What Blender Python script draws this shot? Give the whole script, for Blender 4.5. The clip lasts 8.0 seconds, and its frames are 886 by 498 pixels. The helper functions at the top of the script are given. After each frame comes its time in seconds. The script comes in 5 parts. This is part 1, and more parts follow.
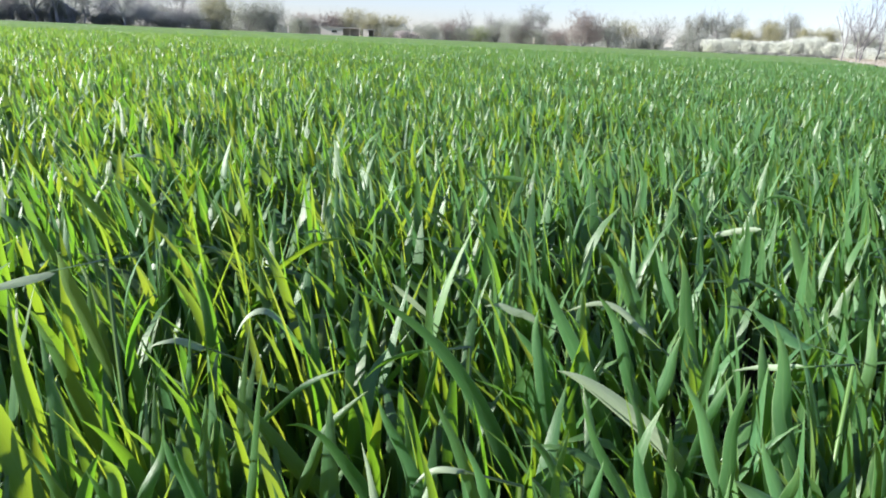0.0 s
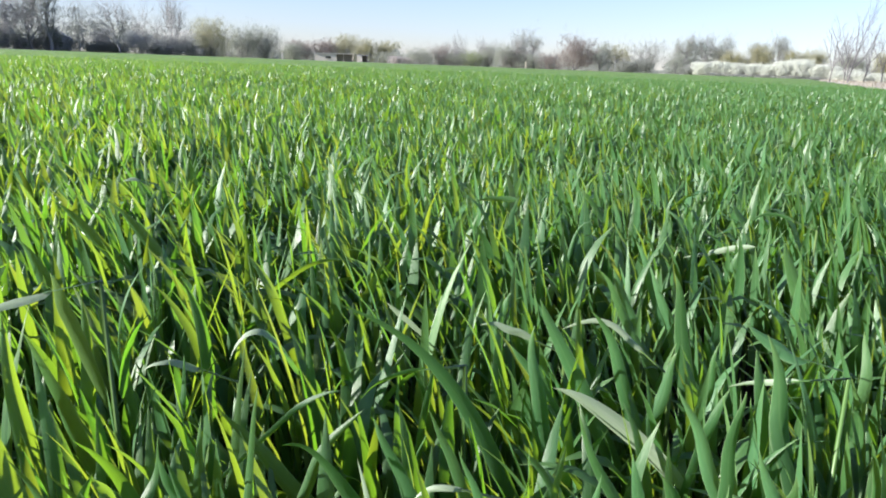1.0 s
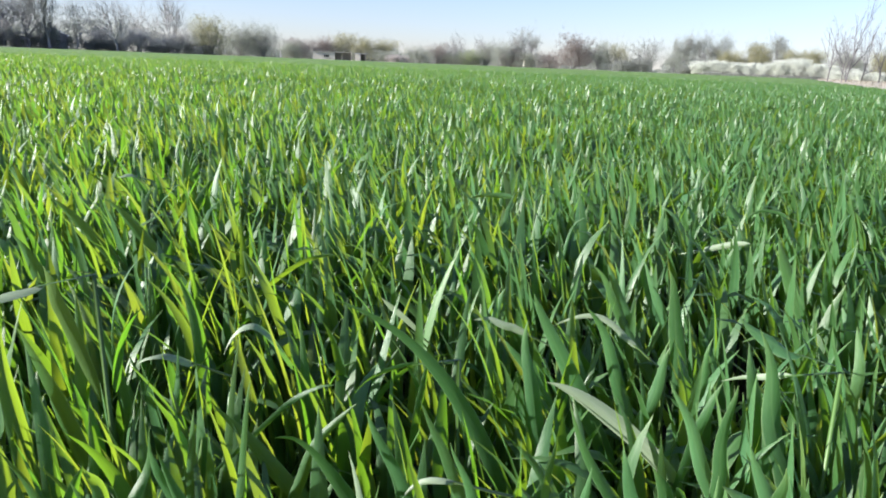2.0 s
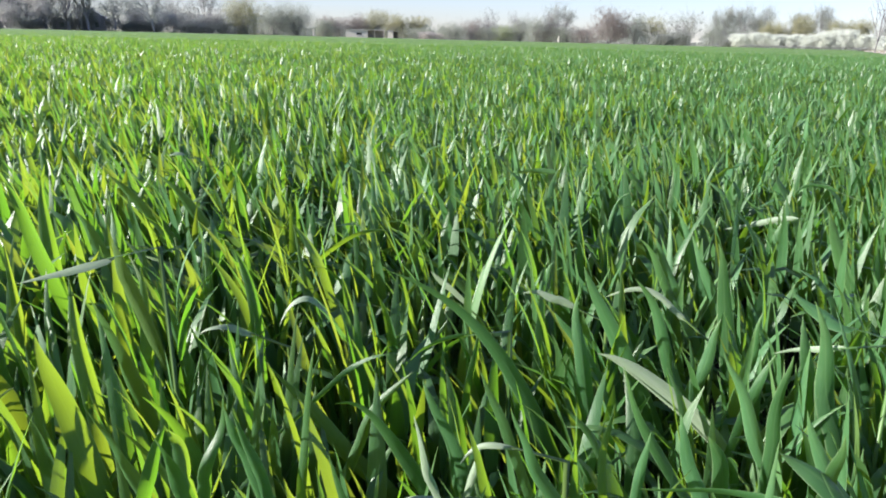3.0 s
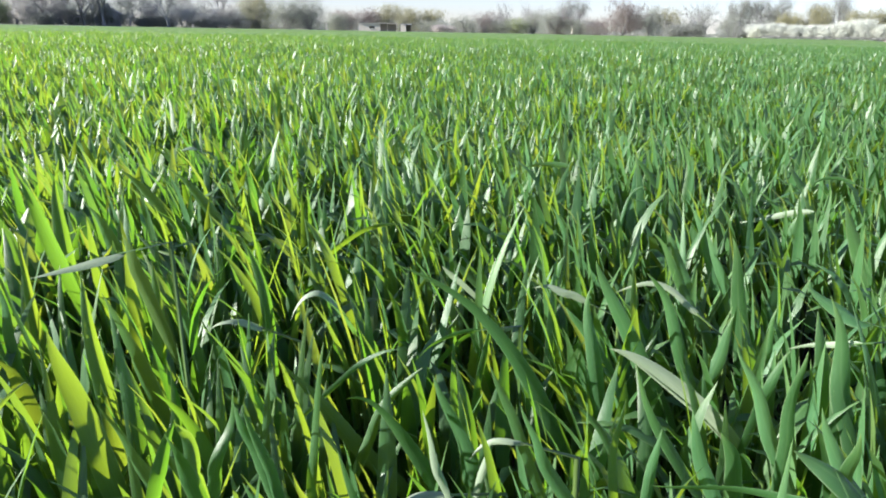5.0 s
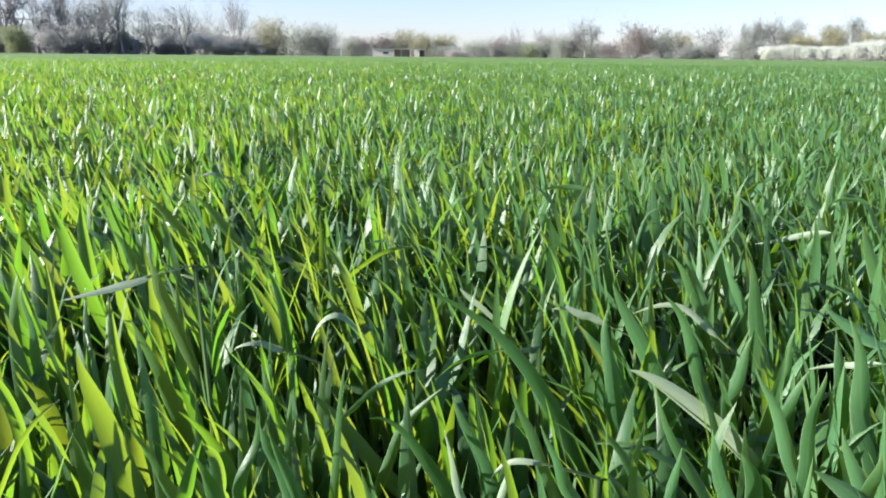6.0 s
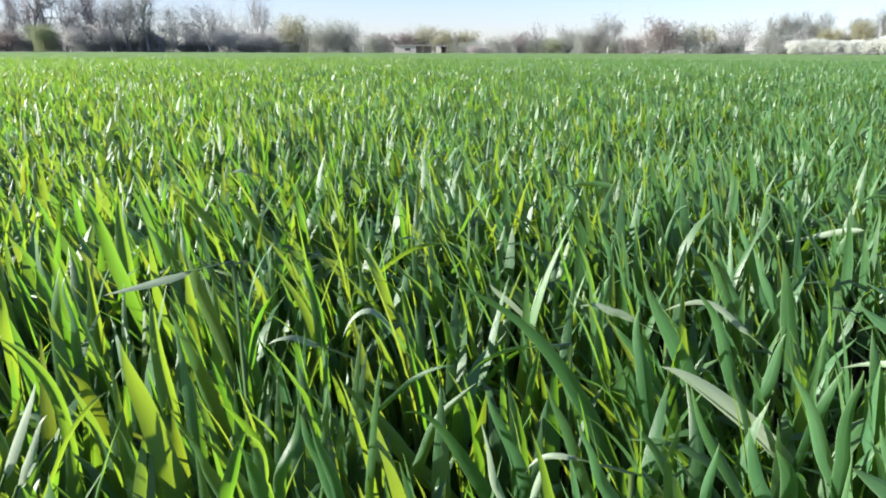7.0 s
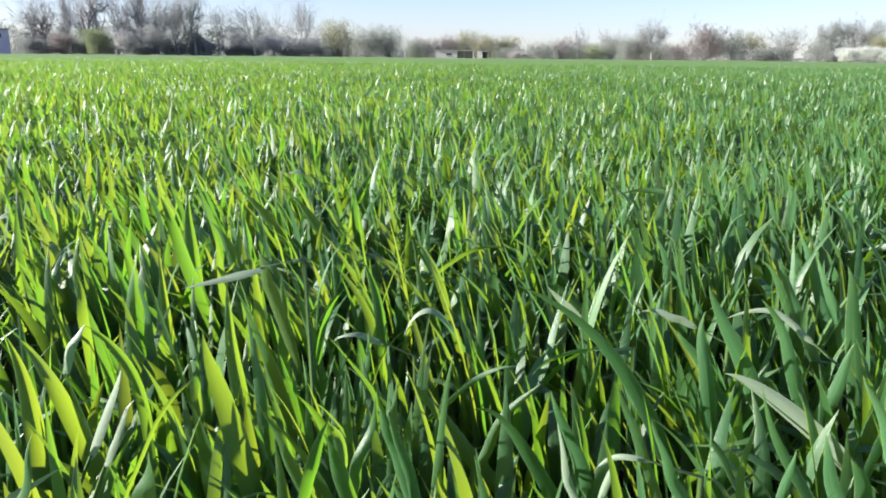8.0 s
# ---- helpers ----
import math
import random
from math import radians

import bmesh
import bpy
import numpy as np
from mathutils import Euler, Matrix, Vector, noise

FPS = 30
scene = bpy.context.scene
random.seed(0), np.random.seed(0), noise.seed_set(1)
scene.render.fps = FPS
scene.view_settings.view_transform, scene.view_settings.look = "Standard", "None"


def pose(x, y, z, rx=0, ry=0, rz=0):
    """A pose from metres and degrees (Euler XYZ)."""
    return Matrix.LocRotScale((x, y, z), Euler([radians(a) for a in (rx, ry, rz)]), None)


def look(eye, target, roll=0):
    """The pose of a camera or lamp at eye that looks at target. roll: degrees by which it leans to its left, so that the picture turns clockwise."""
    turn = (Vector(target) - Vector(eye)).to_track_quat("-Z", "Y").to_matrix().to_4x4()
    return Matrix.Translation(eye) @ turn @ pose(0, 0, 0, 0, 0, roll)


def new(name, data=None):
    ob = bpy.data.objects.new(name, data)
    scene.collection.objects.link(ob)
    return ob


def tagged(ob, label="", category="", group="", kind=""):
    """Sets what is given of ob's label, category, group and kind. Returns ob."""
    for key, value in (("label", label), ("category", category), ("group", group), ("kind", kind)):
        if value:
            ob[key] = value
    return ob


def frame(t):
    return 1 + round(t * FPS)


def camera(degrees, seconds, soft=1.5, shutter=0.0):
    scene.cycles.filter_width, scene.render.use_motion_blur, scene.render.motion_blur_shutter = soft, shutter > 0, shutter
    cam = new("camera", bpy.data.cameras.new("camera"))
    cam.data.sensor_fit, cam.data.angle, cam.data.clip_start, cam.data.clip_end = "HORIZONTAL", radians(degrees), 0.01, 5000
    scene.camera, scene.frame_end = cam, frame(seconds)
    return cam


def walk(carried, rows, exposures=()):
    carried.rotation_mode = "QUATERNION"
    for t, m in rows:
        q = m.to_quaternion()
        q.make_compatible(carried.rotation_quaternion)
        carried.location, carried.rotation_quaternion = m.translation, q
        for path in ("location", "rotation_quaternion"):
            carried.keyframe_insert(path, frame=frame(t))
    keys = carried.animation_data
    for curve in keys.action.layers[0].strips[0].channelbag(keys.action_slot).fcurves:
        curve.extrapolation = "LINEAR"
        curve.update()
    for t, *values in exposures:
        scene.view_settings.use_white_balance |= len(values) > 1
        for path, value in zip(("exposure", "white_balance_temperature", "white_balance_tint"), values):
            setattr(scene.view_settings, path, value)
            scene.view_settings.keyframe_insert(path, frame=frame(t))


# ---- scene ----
# seconds, eye x y z, yaw, pitch, roll
cam = camera(64.49, 8.0, soft=1.9)
PATH = [
    (0.0, 0.0017, 0.0110, 0.6378, -0.56, -16.66, 2.63),
    (0.5, 0.0038, 0.0090, 0.6338, -0.30, -14.81, 1.88),
    (1.0, 0.0018, 0.0081, 0.6336, -0.92, -14.76, 2.18),
    (1.2, 0.0033, 0.0083, 0.6324, -0.56, -14.69, 1.74),
    (2.3, 0.0063, 0.0035, 0.6297, -1.19, -15.12, 2.43),
    (2.5, 0.0005, 0.0001, 0.6303, -0.44, -15.50, 2.24),
    (3.0, -0.0123, -0.0069, 0.6276, 1.67, -16.71, 1.46),
    (3.5, -0.0105, -0.0069, 0.6275, 2.70, -18.29, 0.57),
    (4.0, -0.0092, -0.0059, 0.6242, 2.54, -17.88, 1.12),
    (4.5, -0.0085, -0.0003, 0.6259, 2.47, -17.90, 1.17),
    (6.0, -0.0135, -0.0141, 0.6299, 3.99, -15.40, 0.50),
    (6.5, -0.0144, -0.0147, 0.6313, 4.41, -15.76, 0.12),
    (7.0, -0.0245, -0.0223, 0.6321, 5.78, -15.70, 0.18),
    (7.5, -0.0327, -0.0273, 0.6314, 6.71, -15.51, 0.37),
    (8.0, -0.0524, -0.0398, 0.6321, 8.91, -15.33, 0.58),
]
walk(cam, [(t, pose(x, y, z, 90 + pitch, 0, yaw) @ pose(0, 0, 0, 0, 0, roll)) for t, x, y, z, yaw, pitch, roll in PATH],
     [(0.0, 1.87), (1.2, 1.86), (2.5, 1.81), (3.5, 1.94), (4.6, 1.99), (6.0, 1.94), (8.0, 1.92)])

# ---- light ----
SUN_AZ, SUN_EL = -103.0, 20.0          # degrees from +y towards +x, and above the horizon
world = bpy.data.worlds.new("sky")
scene.world = world
world.use_nodes = True
wn = world.node_tree.nodes
sky = wn.new("ShaderNodeTexSky")
sky.sky_type, sky.sun_disc = "NISHITA", False
sky.sun_elevation, sky.sun_rotation = radians(SUN_EL), radians(SUN_AZ)
sky.dust_density, sky.air_density, sky.ozone_density = 0.3, 1.0, 3.0
wn["Background"].inputs["Strength"].default_value = 0.057
tint = wn.new("ShaderNodeMix")            # a cool spring haze over the whole sky
tint.data_type, tint.blend_type = "RGBA", "MULTIPLY"
tint.inputs[0].default_value, tint.inputs[7].default_value = 1.0, (0.92, 0.92, 1.18, 1)
haze = wn.new("ShaderNodeMix")            # an even veil of thin haze
haze.data_type = "RGBA"
haze.inputs[0].default_value, haze.inputs[7].default_value = 0.21, (3.8, 4.05, 3.8, 1)
world.node_tree.links.new(sky.outputs["Color"], haze.inputs[6])
world.node_tree.links.new(haze.outputs[2], tint.inputs[6])
world.node_tree.links.new(tint.outputs[2], wn["Background"].inputs["Color"])
sun_data = bpy.data.lights.new("sun", "SUN")
sun_data.energy, sun_data.angle, sun_data.color = 5.0, radians(0.53), (1.0, 0.96, 0.89)
sun = new("sun", sun_data)
sun_dir = Vector((math.sin(radians(SUN_AZ)) * math.cos(radians(SUN_EL)), math.cos(radians(SUN_AZ)) * math.cos(radians(SUN_EL)), math.sin(radians(SUN_EL))))
sun.matrix_world = look(sun_dir * 60, (0, 0, 0))


# ---- materials ----
def nodes_of(name):
    mat = bpy.data.materials.new(name)
    mat.use_nodes = True
    nt = mat.node_tree
    return mat, nt, nt.nodes["Principled BSDF"], nt.nodes["Material Output"]


def link(nt, a, b):
    nt.links.new(a, b)


def ramp(nt, fac, stops):
    r = nt.nodes.new("ShaderNodeValToRGB")
    while len(r.color_ramp.elements) < len(stops):
        r.color_ramp.elements.new(0.5)
    for e, (p, c) in zip(r.color_ramp.elements, stops):
        e.position, e.color = p, (*c, 1)
    link(nt, fac, r.inputs["Fac"])
    return r.outputs["Color"]


def noise_at(nt, scale, detail=4.0, coord="Object"):
    tc = nt.nodes.new("ShaderNodeTexCoord")
    n = nt.nodes.new("ShaderNodeTexNoise")
    n.inputs["Scale"].default_value, n.inputs["Detail"].default_value = scale, detail
    link(nt, tc.outputs[coord], n.inputs["Vector"])
    return n.outputs["Fac"]


def maths(nt, op, a, b=None):
    m = nt.nodes.new("ShaderNodeMath")
    m.operation = op
    for k, v in enumerate((a, b)):
        if v is None:
            continue
        if isinstance(v, (int, float)):
            m.inputs[k].default_value = v
        else:
            link(nt, v, m.inputs[k])
    return m.outputs[0]


def mixed(nt, fac, a, b, blend="MIX"):
    m = nt.nodes.new("ShaderNodeMix")
    m.data_type, m.blend_type = "RGBA", blend
    for k, v in ((0, fac), (6, a), (7, b)):
        if isinstance(v, (int, float)):
            m.inputs[k].default_value = v
        elif isinstance(v, tuple):
            m.inputs[k].default_value = (*v, 1)
        else:
            link(nt, v, m.inputs[k])
    return m.outputs[2]


def piece_random(nt):
    """One random number for each leaf, loose or joined."""
    a, b = nt.nodes.new("ShaderNodeNewGeometry"), nt.nodes.new("ShaderNodeObjectInfo")
    return maths(nt, "FRACT", maths(nt, "ADD", a.outputs["Random Per Island"], b.outputs["Random"]))


def wheat_material(name, pale_tint):
    """Waxy grass blade: blue-green wax film, fine lengthwise veins, pale midrib, sun shining through."""
    mat, nt, bsdf, out = nodes_of(name)
    rnd = piece_random(nt)
    uv = nt.nodes.new("ShaderNodeUVMap")
    sep = nt.nodes.new("ShaderNodeSeparateXYZ")
    link(nt, uv.outputs["UV"], sep.inputs[0])
    u, v = sep.outputs["X"], sep.outputs["Y"]
    veins = maths(nt, "SINE", maths(nt, "MULTIPLY", u, 88.0))
    rib = maths(nt, "LESS_THAN", maths(nt, "ABSOLUTE", maths(nt, "SUBTRACT", u, 0.5)), 0.045)
    margin = maths(nt, "GREATER_THAN", maths(nt, "ABSOLUTE", maths(nt, "SUBTRACT", u, 0.5)), 0.455)
    blotch = noise_at(nt, 55.0, 3.0)
    green = ramp(nt, rnd, [(0.0, (0.009, 0.050, 0.010)), (0.35, (0.014, 0.076, 0.015)), (0.7, (0.011, 0.066, 0.018)), (0.96, (0.024, 0.090, 0.014)), (1.0, (0.10, 0.15, 0.040))])
    green = mixed(nt, maths(nt, "MULTIPLY", maths(nt, "ADD", veins, 1.0), 0.025), green, (0.10, 0.18, 0.07))
    green = mixed(nt, maths(nt, "MULTIPLY", rib, 0.2), green, (0.17, 0.27, 0.11))
    green = mixed(nt, maths(nt, "MULTIPLY", blotch, 0.30), green, (0.036, 0.118, 0.032))
    grain = nt.nodes.new("ShaderNodeTexNoise")
    grain.inputs["Scale"].default_value, grain.inputs["Detail"].default_value = 1.0, 4.0
    stretch = nt.nodes.new("ShaderNodeCombineXYZ")
    link(nt, maths(nt, "MULTIPLY", u, 26.0), stretch.inputs[0])
    link(nt, maths(nt, "MULTIPLY", v, 5.0), stretch.inputs[1])
    link(nt, maths(nt, "MULTIPLY", rnd, 90.0), stretch.inputs[2])
    link(nt, stretch.outputs[0], grain.inputs["Vector"])
    green = mixed(nt, maths(nt, "MULTIPLY", grain.outputs["Fac"], 0.75), green, (0.36, 0.60, 0.38), "MULTIPLY")
    green = mixed(nt, maths(nt, "MULTIPLY", maths(nt, "POWER", v, 9.0), 0.35), green, (0.18, 0.24, 0.06))
    waxy = maths(nt, "MULTIPLY", maths(nt, "POWER", maths(nt, "FRACT", maths(nt, "MULTIPLY", rnd, 17.3)), 1.6), maths(nt, "MULTIPLY", grain.outputs["Fac"], 0.36))
    green = mixed(nt, maths(nt, "MULTIPLY", margin, 0.25), green, (0.28, 0.36, 0.20))
    green = mixed(nt, waxy, green, (0.135, 0.35, 0.185))
    # pale mix; strong on the bright blades, where it paints sheen into the colour
    green = mixed(nt, maths(nt, "MULTIPLY", maths(nt, "ADD", grain.outputs["Fac"], 0.5), pale_tint), green, (0.47, 0.52, 0.42))
    link(nt, green, bsdf.inputs["Base Color"])
    link(nt, maths(nt, "ADD", maths(nt, "MULTIPLY", blotch, 0.18), 0.34), bsdf.inputs["Roughness"])
    bsdf.inputs["Specular IOR Level"].default_value = 0.58
    bump = nt.nodes.new("ShaderNodeBump")
    bump.inputs["Strength"].default_value, bump.inputs["Distance"].default_value = 0.2, 0.0005
    link(nt, veins, bump.inputs["Height"])
    link(nt, bump.outputs[0], bsdf.inputs["Normal"])
    shine = nt.nodes.new("ShaderNodeBsdfTranslucent")
    back_col = ramp(nt, rnd, [(0.0, (0.155, 0.405, 0.022)), (0.5, (0.245, 0.43, 0.024)), (0.8, (0.315, 0.45, 0.026)), (1.0, (0.38, 0.465, 0.032))])
    back_col = mixed(nt, maths(nt, "MULTIPLY", maths(nt, "ADD", veins, 1.0), 0.06), back_col, (0.19, 0.40, 0.02))
    link(nt, back_col, shine.inputs["Color"])
    mix = nt.nodes.new("ShaderNodeMixShader")
    mix.inputs[0].default_value = 0.35
    link(nt, bsdf.outputs[0], mix.inputs[1])
    link(nt, shine.outputs[0], mix.inputs[2])
    link(nt, mix.outputs[0], out.inputs["Surface"])
    return mat


def foliage_material(name, dark, light, glow=0.3, rough=0.8):
    mat, nt, bsdf, out = nodes_of(name)
    rnd = piece_random(nt)
    col = ramp(nt, rnd, [(0.0, dark), (1.0, light)])
    col = mixed(nt, maths(nt, "MULTIPLY", noise_at(nt, 0.9, 3.0), 0.25), col, tuple(0.6 * c for c in dark))
    link(nt, col, bsdf.inputs["Base Color"])
    bsdf.inputs["Roughness"].default_value = rough
    shine = nt.nodes.new("ShaderNodeBsdfTranslucent")
    link(nt, col, shine.inputs["Color"])
    mix = nt.nodes.new("ShaderNodeMixShader")
    mix.inputs[0].default_value = glow
    link(nt, bsdf.outputs[0], mix.inputs[1])
    link(nt, shine.outputs[0], mix.inputs[2])
    link(nt, mix.outputs[0], out.inputs["Surface"])
    return mat


def rough_material(name, dark, light, scale, rough=0.85, bump=0.4, fine=6.0, depth=0.01, gloss=0.3):
    """Two scales of mottling with relief."""
    mat, nt, bsdf, out = nodes_of(name)
    big, small = noise_at(nt, scale, 5.0), noise_at(nt, scale * fine, 4.0)
    both = maths(nt, "ADD", maths(nt, "MULTIPLY", big, 0.6), maths(nt, "MULTIPLY", small, 0.4))
    link(nt, ramp(nt, both, [(0.3, dark), (0.7, light)]), bsdf.inputs["Base Color"])
    bsdf.inputs["Roughness"].default_value, bsdf.inputs["Specular IOR Level"].default_value = rough, gloss
    b = nt.nodes.new("ShaderNodeBump")
    b.inputs["Strength"].default_value, b.inputs["Distance"].default_value = bump, depth
    link(nt, small, b.inputs["Height"])
    link(nt, b.outputs[0], bsdf.inputs["Normal"])
    return mat


def ground_material():
    """Crumbly soil under the crop; short grass with dry patches past its edge."""
    mat, nt, bsdf, out = nodes_of("ground")
    big, small = noise_at(nt, 0.12, 5.0), noise_at(nt, 38.0, 6.0)
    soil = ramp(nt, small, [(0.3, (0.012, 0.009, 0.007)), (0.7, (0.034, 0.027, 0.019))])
    grass = ramp(nt, big, [(0.35, (0.075, 0.115, 0.030)), (0.6, (0.16, 0.17, 0.06)), (0.72, (0.30, 0.25, 0.13))])
    tc = nt.nodes.new("ShaderNodeTexCoord")
    sep = nt.nodes.new("ShaderNodeSeparateXYZ")
    link(nt, tc.outputs["Object"], sep.inputs[0])
    beyond = maths(nt, "GREATER_THAN", sep.outputs["Y"], 150.0)
    link(nt, mixed(nt, beyond, soil, grass), bsdf.inputs["Base Color"])
    bsdf.inputs["Roughness"].default_value = 0.95
    b = nt.nodes.new("ShaderNodeBump")
    b.inputs["Strength"].default_value, b.inputs["Distance"].default_value = 0.8, 0.02
    link(nt, small, b.inputs["Height"])
    link(nt, b.outputs[0], bsdf.inputs["Normal"])
    return mat


def canopy_material():
    """The closed crop seen far off: fine mottled green."""
    mat, nt, bsdf, out = nodes_of("crop_canopy")
    big, small = noise_at(nt, 0.09, 5.0), noise_at(nt, 6.0, 6.0)
    col = ramp(nt, small, [(0.3, (0.070, 0.130, 0.030)), (0.55, (0.110, 0.185, 0.050)), (0.8, (0.150, 0.225, 0.078))])
    col = mixed(nt, maths(nt, "MULTIPLY", big, 0.35), col, (0.06, 0.125, 0.04))
    link(nt, col, bsdf.inputs["Base Color"])
    bsdf.inputs["Roughness"].default_value, bsdf.inputs["Specular IOR Level"].default_value = 0.9, 0.2
    b = nt.nodes.new("ShaderNodeBump")
    b.inputs["Strength"].default_value, b.inputs["Distance"].default_value = 0.45, 0.08
    link(nt, small, b.inputs["Height"])
    link(nt, b.outputs[0], bsdf.inputs["Normal"])
    return mat


WHEAT = wheat_material("wheat_leaf", 0.03)
WHEAT_SHEEN = wheat_material("sheen_wheat_leaf", 0.46)      # bright blades: sunlit sheen put into the colour
STEM = foliage_material("wheat_stem", (0.06, 0.13, 0.03), (0.11, 0.17, 0.05), 0.15, 0.45)
STRAW = foliage_material("withered_leaf", (0.22, 0.195, 0.145), (0.33, 0.295, 0.23), 0.3, 0.7)
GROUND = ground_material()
CANOPY = canopy_material()
# darker than the blades: shade between the leaves is put into this green
CROP_FLOOR = rough_material("shaded_lower_crop", (0.012, 0.035, 0.006), (0.034, 0.082, 0.015), 3.0, bump=1.0, fine=9.0, depth=0.08, gloss=0.08)
DRY = rough_material("dry_grass", (0.20, 0.18, 0.15), (0.32, 0.29, 0.245), 0.5, bump=0.8, depth=0.05)
# bark, twig and grey bud colours are lifted: haze of distance put into them
BARK = rough_material("grey_bark", (0.17, 0.165, 0.175), (0.26, 0.255, 0.265), 2.0)
BARK_DARK = rough_material("dark_bark", (0.09, 0.085, 0.09), (0.15, 0.14, 0.148), 2.0)
BARK_PALE = rough_material("pale_bark", (0.14, 0.136, 0.145), (0.23, 0.225, 0.23), 2.0)
TWIG = foliage_material("twigs", (0.22, 0.225, 0.225), (0.31, 0.315, 0.31), 0.4, 0.8)
TWIG_RED = foliage_material("russet_twigs", (0.20, 0.165, 0.165), (0.29, 0.24, 0.24), 0.3, 0.8)
BUD_GREY = foliage_material("grey_green_buds", (0.22, 0.24, 0.20), (0.31, 0.335, 0.28), 0.5)
BUD_YELLOW = foliage_material("yellow_green_buds", (0.24, 0.235, 0.13), (0.34, 0.33, 0.20), 0.5)
LEAF_GREEN = foliage_material("young_green_leaves", (0.18, 0.225, 0.11), (0.28, 0.32, 0.17), 0.5)
LEAF_DARK = foliage_material("dark_leaves", (0.19, 0.205, 0.19), (0.28, 0.295, 0.27), 0.4)
BUD_RUSSET = foliage_material("russet_buds", (0.185, 0.155, 0.145), (0.28, 0.24, 0.225), 0.5)
# lighter than the nearer buds, with the distance haze in the colour
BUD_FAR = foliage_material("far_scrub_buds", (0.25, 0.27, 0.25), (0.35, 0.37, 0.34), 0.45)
BLOSSOM = foliage_material("white_blossom", (0.56, 0.585, 0.53), (0.66, 0.685, 0.625), 0.5)
BLOSSOM_THIN = foliage_material("cream_blossom", (0.40, 0.395, 0.385), (0.58, 0.57, 0.55), 0.5)
BLOSSOM_PINK = foliage_material("pink_blossom", (0.40, 0.365, 0.36), (0.50, 0.455, 0.45), 0.5)
# plaster and grey roofing are paled towards lilac, painting in the air's haze
PLASTER = rough_material("hazed_plaster", (0.47, 0.465, 0.53), (0.58, 0.57, 0.64), 0.6, bump=0.2)
BLOCKS = rough_material("pale_block_wall", (0.50, 0.46, 0.42), (0.62, 0.57, 0.52), 0.8, bump=0.3)
ROOFING = rough_material("grey_roofing", (0.36, 0.36, 0.43), (0.46, 0.46, 0.53), 1.2, bump=0.4)
ROOF_PALE = rough_material("pale_roof_sheet", (0.30, 0.29, 0.28), (0.40, 0.39, 0.375), 1.0, bump=0.3)
TAN = rough_material("tan_render", (0.34, 0.28, 0.225), (0.43, 0.36, 0.29), 0.8, bump=0.3)
BOARDS = rough_material("dark_boards", (0.19, 0.172, 0.16), (0.28, 0.255, 0.235), 1.5, bump=0.4)
GLASS, _nt, _b, _o = nodes_of("dark_glass")
_b.inputs["Base Color"].default_value, _b.inputs["Roughness"].default_value = (0.03, 0.035, 0.04, 1), 0.08


# ---- mesh helpers ----
def mesh_of(name, verts, faces, mat, uvs=None, smooth=True):
    """A mesh from numpy rows: verts (n, 3), faces (m, 3 or 4), uvs for each vert (n, 2)."""
    me = bpy.data.meshes.new(name)
    verts, faces = np.asarray(verts, np.float32), np.asarray(faces, np.int32)
    k = faces.shape[1]
    me.vertices.add(len(verts))
    me.vertices.foreach_set("co", verts.ravel())
    me.loops.add(faces.size)
    me.loops.foreach_set("vertex_index", faces.ravel())
    me.polygons.add(len(faces))
    me.polygons.foreach_set("loop_start", np.arange(0, faces.size, k, dtype=np.int32))
    me.polygons.foreach_set("use_smooth", np.full(len(faces), smooth))
    if uvs is not None:
        layer = me.uv_layers.new(name="UVMap")
        layer.data.foreach_set("uv", np.asarray(uvs, np.float32)[faces.ravel()].ravel())
    me.update(calc_edges=True)
    me.materials.append(mat)
    return me


def put(name, me, parent=None, label=""):
    ob = new(name, me)
    if parent is not None:
        ob.parent = parent
    if label:
        tagged(ob, label)
    return ob


def part(name, bm, mat, parent, label=""):
    me = bpy.data.meshes.new(name)
    bm.to_mesh(me)
    bm.free()
    me.materials.append(mat)
    return put(name, me, parent, label)


def box_bm(x0, x1, y0, y1, z0, z1, bevel=0.0):
    bm = bmesh.new()
    bmesh.ops.create_cube(bm, size=1)
    for v in bm.verts:
        v.co = ((x0 + x1) / 2 + v.co.x * (x1 - x0), (y0 + y1) / 2 + v.co.y * (y1 - y0), (z0 + z1) / 2 + v.co.z * (z1 - z0))
    if bevel:
        bmesh.ops.bevel(bm, geom=bm.edges[:], offset=bevel, segments=1, affect="EDGES")
    return bm


def thing(name, label, category, at=(0, 0, 0), group="", kind="", rz=0.0):
    ob = new(name)
    ob.matrix_basis = pose(*at, 0, 0, rz)
    return tagged(ob, label, category, group, kind)


# ---- wheat ----
def profile(s, taper):
    """Width of a blade along its length, 1 at the widest."""
    rise = np.clip(s / 0.35, 0, 1)
    return (0.66 + 0.34 * rise * (2 - rise)) * np.clip(1 - s ** taper, 0, 1) ** 1.12 + 0.004


